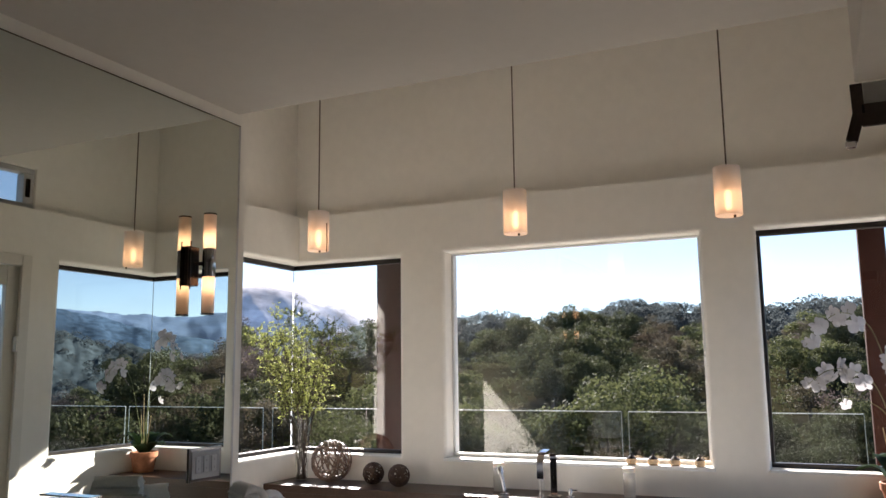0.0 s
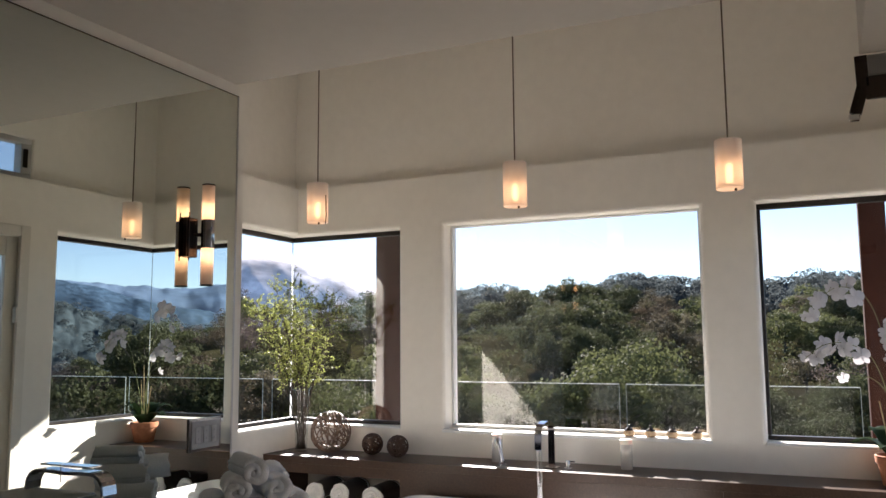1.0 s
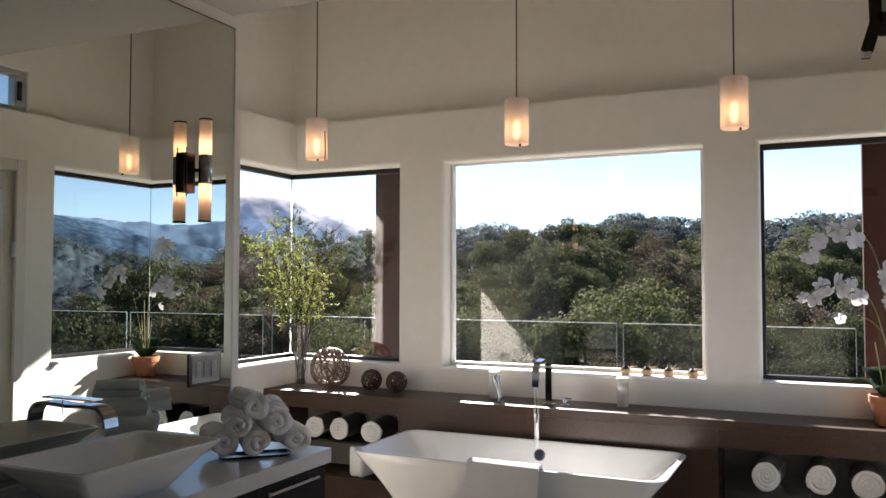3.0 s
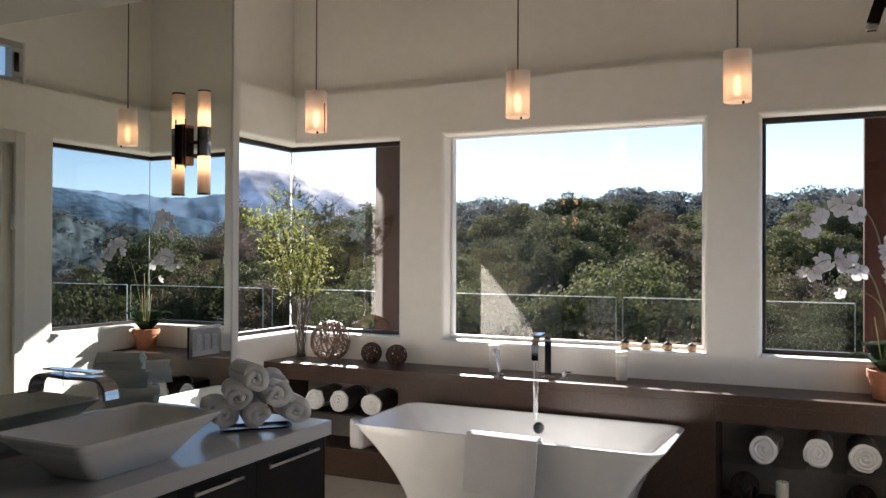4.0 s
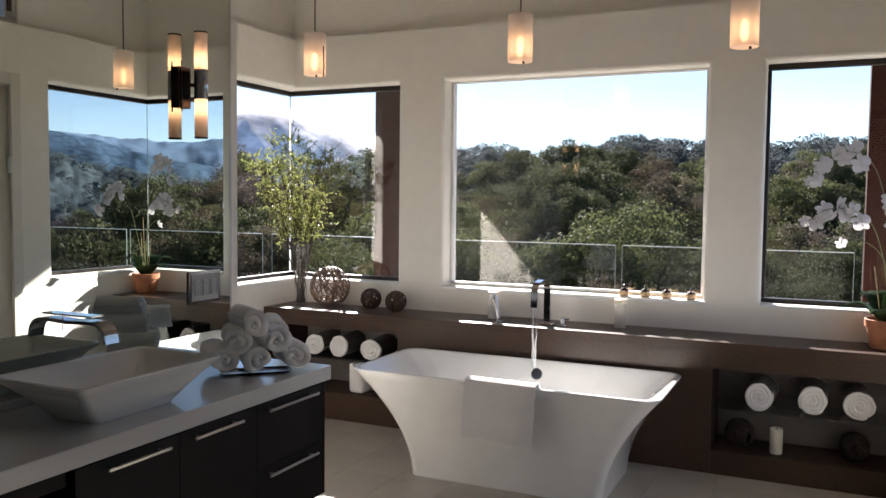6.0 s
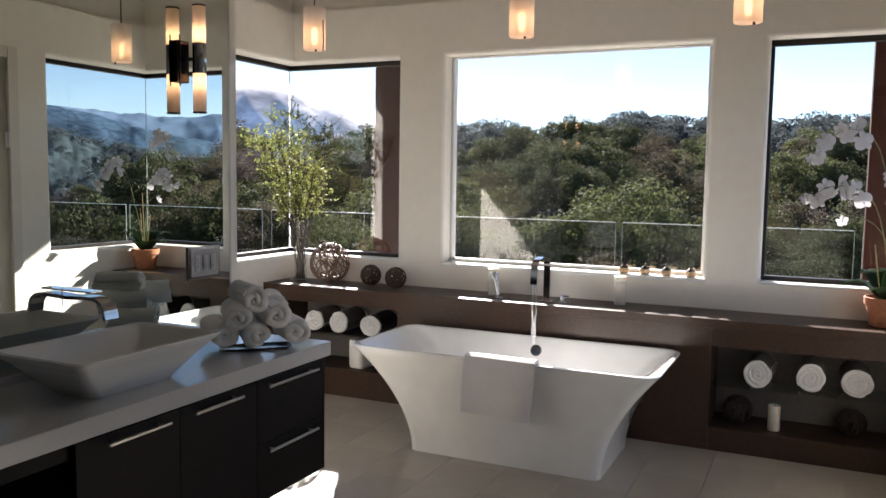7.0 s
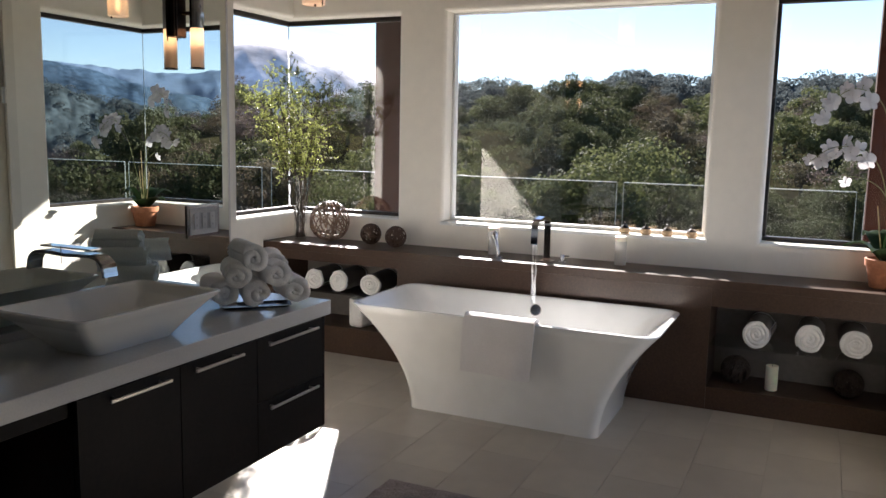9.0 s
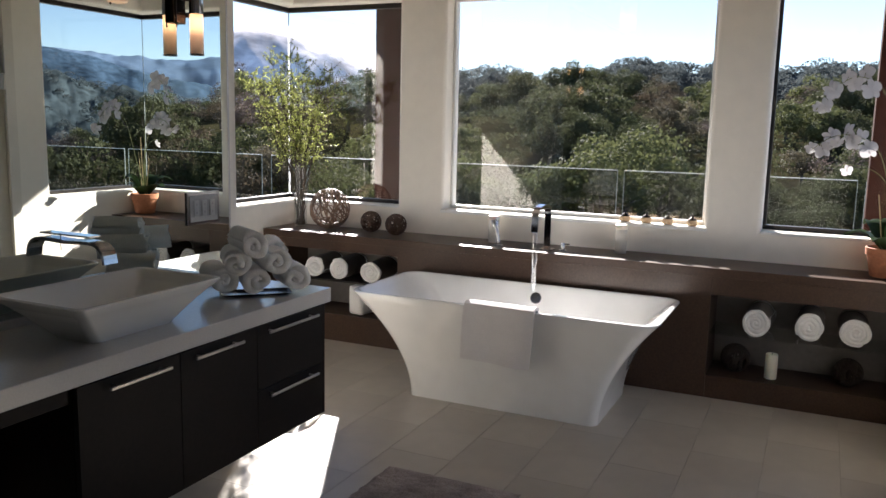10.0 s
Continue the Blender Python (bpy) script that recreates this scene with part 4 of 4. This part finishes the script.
# small stool in the knee space
st = thing("vanity_stool", (-1.95, 1.25, 0.0065), "small round pale stool in the knee space", "stool")
part("seat", lathe([(0.0, 0.40), (0.15, 0.40), (0.16, 0.415), (0.16, 0.45), (0.15, 0.465), (0.0, 0.468)], 28), terry, st, smooth=True)
for a in (45, 135, 225, 315):
    part("leg", tube(((0.11 * math.cos(radians(a)), 0.11 * math.sin(radians(a)), 0.40), (0.14 * math.cos(radians(a)), 0.14 * math.sin(radians(a)), 0.0)), 0.012, 8), dark_metal, st)

# ---- outside: deck, posts, railing ----
tagged(link("deck", box((-10.4, YB + 0.2, -0.25), (14.5, 10.12, -0.03)), deck_mat), "grey concrete deck outside the windows", "deck", kind="structure")


def roof_post(x0, x1, y0, y1, label):
    e = thing("roof_post", ((x0 + x1) / 2, (y0 + y1) / 2, -0.03), label, "post", "deck posts")
    w, d = (x1 - x0) / 2, (y1 - y0) / 2
    part("shaft", box((-w, -d, 0.0), (w, d, 3.335), 0.006, 2), redwood, e)
    part("base_plate", box((-w - 0.01, -d - 0.01, 0.0005), (w + 0.01, d + 0.01, 0.06), 0.004, 1), dark_metal, e)


roof_post(-4.23, -3.92, 7.40, 7.62, "dark redwood deck post outside the window")
roof_post(0.312, 0.512, 7.40, 7.62, "dark redwood deck post outside the window")


roof = thing("deck_roof", (0, 0, 3.31), "dark timber deck roof above the windows", "roof")
part("boards", box((-4.79, YB + 0.205, 0.02), (1.6, 8.15, 0.08)), redwood, roof)
part("front_beam", box((-4.79, 8.05, -0.0), (1.6, 8.17, 0.0195), 0.002, 1), redwood, roof)
for i in range(8):
    part("rafter", box((-4.77 + i * 0.88, YB + 0.206, 0.0), (-4.69 + i * 0.88, 8.049, 0.0195)), redwood, roof)


def railing(x0, y, count, pane_width=2.54, gap=0.09):
    """Frameless glass panes in one line, with polished pale edges, standing in a dark base shoe."""
    e = thing("glass_railing", (x0, y, -0.03), "frameless glass deck railing with thin pale polished edges", "railing")
    for i in range(count):
        a = i * (pane_width + gap) - (0.09 if i == 0 else 0)
        c = i * (pane_width + gap) + pane_width - (0.09 if i == 0 else 0)
        part("pane", box((a, -0.006, 0.05), (c, 0.006, 1.066)), rail_glass, e)
        part("top_edge", box((a, -0.007, 1.0665), (c, 0.007, 1.076)), rail_edge, e)
        for x in (a - 0.0055, c + 0.0005):
            part("side_edge", box((x, -0.007, 0.05), (x + 0.005, 0.006, 1.066)), side_edge, e)
    end = count * (pane_width + gap)
    part("base_shoe", box((-0.12, -0.03, 0.0), (end, 0.03, 0.0495), 0.004, 1), dark_metal, e)


railing(-10.105, 10.0, 9)


# ---- land ----
def ground_height(x, y):
    r = math.hypot(x, y)
    az = math.degrees(math.atan2(x, y))
    near = -1.2 - 5.3 * min(1, max(0, (r - 11) / 22)) ** 0.8
    # how high the near hill climbs, as an angle over the eye, by direction
    steps = ((-90, 1.1), (-28, 1.1), (-24, 0.75), (-20.5, 0.8), (-18.5, 1.55), (-14, 1.7), (-11.8, 1.55), (-10, 0.7), (-3, 0.9), (3, 0.6), (34, 0.9), (40, 0.5), (45.5, -1.5), (51, -4.2), (90, -4.2))
    el = steps[0][1]
    for (a0, e0), (a1, e1) in zip(steps, steps[1:]):
        if a0 <= az <= a1:
            el = e0 + (e1 - e0) * (az - a0) / (a1 - a0)
    top = 1.55 + math.tan(radians(el)) * 120
    u = min(1, max(0, (r - 36) / 84))
    u = u * u * (3 - 2 * u)
    h = near * (1 - u) + top * u
    if r > 120:
        h -= (r - 120) * 0.05
    return h + 0.8 * noise.noise(Vector((x * 0.05, y * 0.05, 0)))


earth = material("dry_hill_earth", (0.036, 0.033, 0.018), 0.95, grain=0.8, vary=0.35, stain=0.06, stain_amount=0.3, Specular_IOR_Level=0.0)
gb = bmesh.new()
rows_ = []
radii = [2.0, 6, 9, 10.2, 12, 14, 17, 20, 24, 28, 33, 38, 44, 50, 57, 65, 74, 84, 95, 107, 120, 140, 180, 260, 420, 800, 1600, 3500]
for r in radii:
    rows_.append([gb.verts.new((r * math.sin(radians(a)), r * math.cos(radians(a)), min(ground_height(r * math.sin(radians(a)), r * math.cos(radians(a))), -0.35 if r < 11 else 99) if r < 800 else -35)) for a in range(0, 360, 4)])
for p, q in zip(rows_, rows_[1:]):
    for i in range(len(p)):
        gb.faces.new((p[i], q[i], q[(i + 1) % len(p)], p[(i + 1) % len(p)]))
gb.faces.new(rows_[0])
bmesh.ops.recalc_face_normals(gb, faces=gb.faces[:])
tagged(link("ground", gb, earth, smooth=True), "dry grassy hillside falling away from the house", "hillside", kind="structure")

# ---- trees ----
random.seed(73)
oak_leaf = leaf_material("oak_leaf", (0.066, 0.074, 0.036), 0.28, 0.32)
light_leaf = leaf_material("light_oak_leaf", (0.105, 0.116, 0.050), 0.28, 0.35)
olive_leaf = leaf_material("olive_brown_leaf", (0.115, 0.100, 0.066), 0.3, 0.28)
grey_leaf = leaf_material("grey_brush_leaf", (0.110, 0.084, 0.057), 0.35, 0.25)
bare_leaf = leaf_material("leafless_twig_haze", (0.125, 0.098, 0.088), 0.25, 0.25)
# forest green shifted to blue, painting haze onto the slope's trees
slope_leaf = leaf_material("haze_blue_forest_leaf", (0.062, 0.076, 0.082), 0.3, 0.4)
# leaf green greyed and lightened to paint in the haze over far woods
far_leaf = leaf_material("haze_tinted_forest_leaf", (0.074, 0.088, 0.090), 0.16, 0.5)


def clump_leaves(b, centre, radius, count, size, flat=0.75):
    for _ in range(count):
        d = rand_way()
        if d.z < -0.5:
            d.z = -d.z * 0.4
        p = centre + Vector((d.x, d.y, d.z * flat)) * radius * random.uniform(0.72, 1.05)
        n = (d + rand_way() * 0.7).normalized()
        s = n.orthogonal().normalized()
        s = Matrix.Rotation(random.uniform(0, 6.28), 3, n) @ s
        t = n.cross(s)
        w, h = size * random.uniform(0.6, 1.2), size * random.uniform(0.5, 0.9)
        b.faces.new([b.verts.new(p + v) for v in (s * w / 2, t * h / 2, -s * w / 2, -t * h / 2)])


def oak_meshes(height, spread, leaves, leaf_mat, leaf_size=0.072):
    tb, cb = bmesh.new(), bmesh.new()
    fork = Vector((random.uniform(-0.2, 0.2), random.uniform(-0.2, 0.2), height * 0.28))
    tb = tube(((0, 0, -0.6), (0.05, 0, height * 0.12), fork), height * 0.045, 7, tb, 0.7)
    clumps = []
    for i in range(26):
        a = 2 * math.pi * i * 0.382 + random.uniform(-0.4, 0.4)
        rr = spread * math.sqrt(random.uniform(0.02, 1.0)) * 0.70
        z = height * (0.22 + random.uniform(0.10, 0.66) * (1 - (rr / spread) ** 2))
        c = Vector((math.cos(a) * rr, math.sin(a) * rr, z))
        clumps.append((c, spread * random.uniform(0.20, 0.36)))
    for c, r in clumps[:9]:
        tb = tube((fork, fork.lerp(c, 0.5) + Vector((0, 0, -0.05 * height)), c), height * 0.02, 5, tb, 0.3)
    for c, r in clumps:
        clump_leaves(cb, c, r, leaves, spread * leaf_size)
    out = []
    for nm, b, mt in (("trunk", tb, tree_bark), ("crown", cb, leaf_mat)):
        me = bpy.data.meshes.new(nm)
        b.to_mesh(me)
        b.free()
        me.materials.append(mt)
        out.append(me)
    return out


oaks = [oak_meshes(*k) for k in ((6.5, 4.2, 160, oak_leaf), (7.5, 4.6, 165, oak_leaf), (5.5, 3.6, 140, light_leaf), (7.0, 3.4, 135, olive_leaf), (6.8, 4.4, 165, light_leaf),
                                 (7.0, 4.4, 560, light_leaf, 0.040), (6.5, 4.0, 520, oak_leaf, 0.042), (5.8, 3.8, 120, bare_leaf, 0.050), (6.4, 3.5, 110, grey_leaf, 0.055), (6.0, 3.2, 300, grey_leaf, 0.030))]


def oak(x, y, scale, kind, z=None):
    z = ground_height(x, y) if z is None else z
    e = thing("oak_tree", (x, y, z), "dark green live oak with a dense rounded crown on the slope", "tree", "oaks on the hillside", random.uniform(0, 360))
    e.scale = (scale, scale, scale * random.uniform(0.85, 1.1))
    for nm, me in zip(("trunk", "crown"), oaks[kind]):
        ob = new(nm, me)
        ob.parent = e


def polar(az, r):
    return r * math.sin(radians(az)), r * math.cos(radians(az))


for az, r, sc_ in ((-13.8, 44, 1.3), (-16.0, 84, 0.80), (-18.2, 90, 0.62), (-17.0, 50, 0.85), (-10.0, 54, 0.9), (-21.5, 42, 0.9), (-25.0, 46, 1.0), (-30.5, 38, 1.0), (-34, 42, 0.8), (-38, 36, 0.8), (-5.0, 50, 0.8), (-1.0, 46, 0.8), (2.5, 52, 0.9)):
    oak(*polar(az, r), sc_, 5 if sc_ in (1.0, 1.3) else 6)
for az, r, sc_ in ((-11.6, 27, 0.80), (-10.2, 25, 0.72), (-8.8, 27, 0.80), (-7.2, 25, 0.70), (-5.2, 26, 0.72), (-3.4, 25, 0.66), (-1.6, 27, 0.72), (0.4, 25, 0.66), (-16.5, 24, 0.55), (-23.5, 25, 0.62)):
    oak(*polar(az, r), sc_, 9)
# lone trees on the skyline of the far hill
for az, el, sc_ in ((-21.7, 3.15, 0.52), (-20.7, 3.05, 0.42), (-23.6, 3.0, 0.45)):
    oak(*polar(az, 250), sc_, 6, 1.55 + math.tan(radians(el)) * 250)
for i in range(194):
    az = random.uniform(-46, 6) if i < 139 else random.uniform(34, 58)
    r = 52 + 75 * random.random() ** 0.8
    if az > 30:
        r = 30 + 85 * random.random()
    oak(*polar(az, r), random.uniform(0.55, 0.95), random.choice((0, 0, 1, 1, 4, 6) if -19.5 < az < -11.5 else (0, 1, 2, 3, 4, 7, 8) if az < 30 else (0, 1, 3, 7, 7, 8, 8)))

# low scrub on the near slope
sb = bmesh.new()
for i in range(420):
    az = random.uniform(-48, 8) if i < 300 else random.uniform(30, 62)
    r = random.uniform(13, 48)
    x, y = polar(az, r)
    clump_leaves(sb, Vector((x, y, ground_height(x, y) + 0.5)), random.uniform(0.6, 1.4), 150, 0.10)
wb = bmesh.new()
for i in range(700):
    az = random.uniform(-48, 8) if i < 480 else random.uniform(32, 62)
    x, y = polar(az, random.uniform(40, 128))
    clump_leaves(wb, Vector((x, y, ground_height(x, y) + 0.8)), random.uniform(1.2, 2.2), 110, 0.28)
tagged(link("hillside_brush", wb, oak_leaf), "dark green brush between the oaks", "brush", kind="stuff")
tagged(link("hillside_scrub", sb, grey_leaf), "dry grey-brown scrub on the near slope", "scrub", kind="stuff")

# far woods and ridges, with distance haze painted into their colours
draw = np.random.default_rng(5)


def ridge(name, az0, az1, r, profile, base, mat, label, rough=1.2, crowns=0, csize=6.0, woods=far_leaf):
    b = bmesh.new()
    n = 320
    rows = []
    for k in range(33):
        u = k / 32
        row = []
        for i in range(n + 1):
            az = az0 + (az1 - az0) * i / n
            el = profile(az)
            rr = r * (1 - 0.32 * (1 - u))
            top = 1.55 + math.tan(radians(el)) * r
            z = base + (top - base) * (1 - (1 - u) ** 1.6) + rough * r * 0.006 * (noise.fractal(Vector((az * 0.5, u * 4, r * 0.01)), 0.8, 2.1, 7) + 0.6 * (0.4 - abs(noise.noise(Vector((az * 0.55 + u * 1.3, u * 1.1, r * 0.02))))))
            x, y = polar(az, rr)
            row.append(b.verts.new((x, y, z)))
        rows.append(row)
    for p, q in zip(rows, rows[1:]):
        for i in range(n):
            b.faces.new((p[i], p[i + 1], q[i + 1], q[i]))
    pts = [v.co.copy() for v in b.verts]
    ob = tagged(link(name, b, mat, smooth=True), label, "hill", kind="structure")
    if crowns:
        verts, faces = [], []
        for i in range(crowns):
            a, k = random.randrange(n), random.randrange(32)
            u, w = random.random(), random.random()
            p = pts[k * (n + 1) + a].lerp(pts[k * (n + 1) + a + 1], u).lerp(pts[(k + 1) * (n + 1) + a].lerp(pts[(k + 1) * (n + 1) + a + 1], u), w)
            size, leafs = csize * random.uniform(0.22, 0.46), 125
            way = draw.normal(size=(leafs, 3))
            way /= np.linalg.norm(way, axis=1)[:, None]
            way[:, 2] = np.abs(way[:, 2]) * 0.9 - 0.15
            mid = np.array(p) + way * size * draw.uniform(0.75, 0.98, (leafs, 1)) + (0, 0, size * 0.3)
            one, two = draw.normal(size=(leafs, 3)), draw.normal(size=(leafs, 3))
            one *= csize * 0.0195
            two *= csize * 0.0195
            start = len(verts)
            verts += np.stack([mid + one, mid + two, mid - one, mid - two], axis=1).reshape(-1, 3).tolist()
            faces += [(start + q, start + q + 1, start + q + 2, start + q + 3) for q in range(0, leafs * 4, 4)]
        cm = bpy.data.meshes.new("far_woods")
        cm.from_pydata(verts, [], faces)
        cm.materials.append(woods)
        tagged(new("far_woods", cm), "oak woods covering the far hill, tinted by painted haze", "woods", kind="stuff")
    return ob


def curve(*pts):
    def f(az):
        for (a0, e0), (a1, e1) in zip(pts, pts[1:]):
            if az <= a1:
                u = max(0, (az - a0) / (a1 - a0))
                return e0 + (e1 - e0) * u * u * (3 - 2 * u)
        return pts[-1][1]
    return f


# blue-grey cast of this hill is painted distance haze
haze1 = material("haze_tinted_green_hill", (0.055, 0.066, 0.066), 0.95, grain=0.05, vary=0.3, stain=0.012, stain_amount=0.2, Specular_IOR_Level=0.0)
# the blue of these two ridges is air haze mixed into the base colour
haze2 = material("haze_blue_wooded_ridge", (0.034, 0.058, 0.092), 0.95, grain=0.22, vary=0.45, stain=0.03, stain_amount=0.4, Specular_IOR_Level=0.0)
haze3 = material("haze_tinted_far_ridge", (0.100, 0.148, 0.225), 0.95, grain=0.02, vary=0.3, stain=0.004, stain_amount=0.25, Specular_IOR_Level=0.0)
# much paler than grass: haze over the mountain is put into its colour
bald = material("haze_paled_grassy_mountain", (0.62, 0.59, 0.60), 0.95, grain=0.06, vary=0.28, stain=0.010, stain_amount=0.5, Specular_IOR_Level=0.0)
ridge("hill_right", -27, 22, 260, curve((-27, 2.9), (-21, 3.4), (-17, 3.0), (-12, 4.1), (-8, 3.7), (-4, 3.4), (-1, 3.9), (4, 3.7), (14, 3.0), (22, 1.5)), -25, haze1, "wooded hill across the valley with haze painted into its colour", 1.0, 2100, 7.5)
ridge("hill_far_left", -70, -26, 1100, curve((-70, 3), (-50, 4.2), (-42, 5.5), (-37.5, 5.95), (-35.5, 5.6), (-33.4, 5.1), (-31, 4.2), (-28, 3.1), (-26, 2.6)), -120, bald, "bare mountain paled by haze painted into its colour", 0.45)
ridge("hill_valley", 24, 75, 700, curve((24, 1.0), (38, 1.7), (43, 2.5), (45.5, 3.1), (48, 3.8), (51, 4.3), (60, 4.8), (75, 3)), -120, haze2, "wooded ridge beyond the valley, tinted blue by painted haze", 0.5)
ridge("hill_horizon", 20, 80, 1900, curve((20, 3.2), (36, 3.7), (40, 4.1), (42.4, 3.7), (46, 3.9), (50, 4.2), (60, 3.6), (80, 3)), -250, haze3, "mountain ridge on the horizon, paled to blue by painted haze", 0.5)

# the slope's bluish tint is haze painted into dark ground
haze4 = material("dark_haze_tinted_slope", (0.040, 0.054, 0.062), 0.95, grain=0.3, vary=0.5, stain=0.02, stain_amount=0.4, Specular_IOR_Level=0.0)
ridge("hill_slope", 26, 75, 330, curve((26, 0.4), (38, 0.7), (43, 1.2), (45.5, 1.7), (48, 2.3), (51, 2.8), (60, 3.4), (75, 2)), -70, haze4, "dark wooded slope across the valley, bluish from painted haze", 1.6, 1100, 6.5, slope_leaf)

# ---- floor tiles ----
slab = box((XM - 0.14, REAR - 0.15, -0.12), (XR + 0.2, YB + 0.2, 0.0))
slab = box((XL - 0.2, EDGE - 0.14, -0.12), (XM - 0.1401, YB + 0.2, 0.0), bm=slab)
tagged(link("floor", slab, grout), "cream porcelain tile floor with thin joints", "floor", kind="structure")
floor_ob = bpy.data.objects["floor"]
tile_me = bpy.data.meshes.new("tile")
TW, TD = 0.3275, 0.655
tb_ = box((-TW / 2 + 0.0008, -TD / 2 + 0.0006, 0.0005), (TW / 2 - 0.0008, TD / 2 - 0.0006, 0.006), 0.0007, 1)
tb_.to_mesh(tile_me)
tb_.free()
tile_me.materials.append(tile_mat)
for i in range(-3, 11):
    for j in range(13):
        x, y = -1.80 + (i - 2.5) * TW, 5.28 - j * TD - (TD / 2 if i % 2 else 0)
        if y - TD / 2 < REAR - 0.14 or x > XR + 0.1 or x < XL - 0.1 or (x < XM - 0.1 and y < EDGE + 0.2):
            continue
        t_ = new("tile", tile_me)
        t_.location = (x, y, 0)
        t_.parent = floor_ob
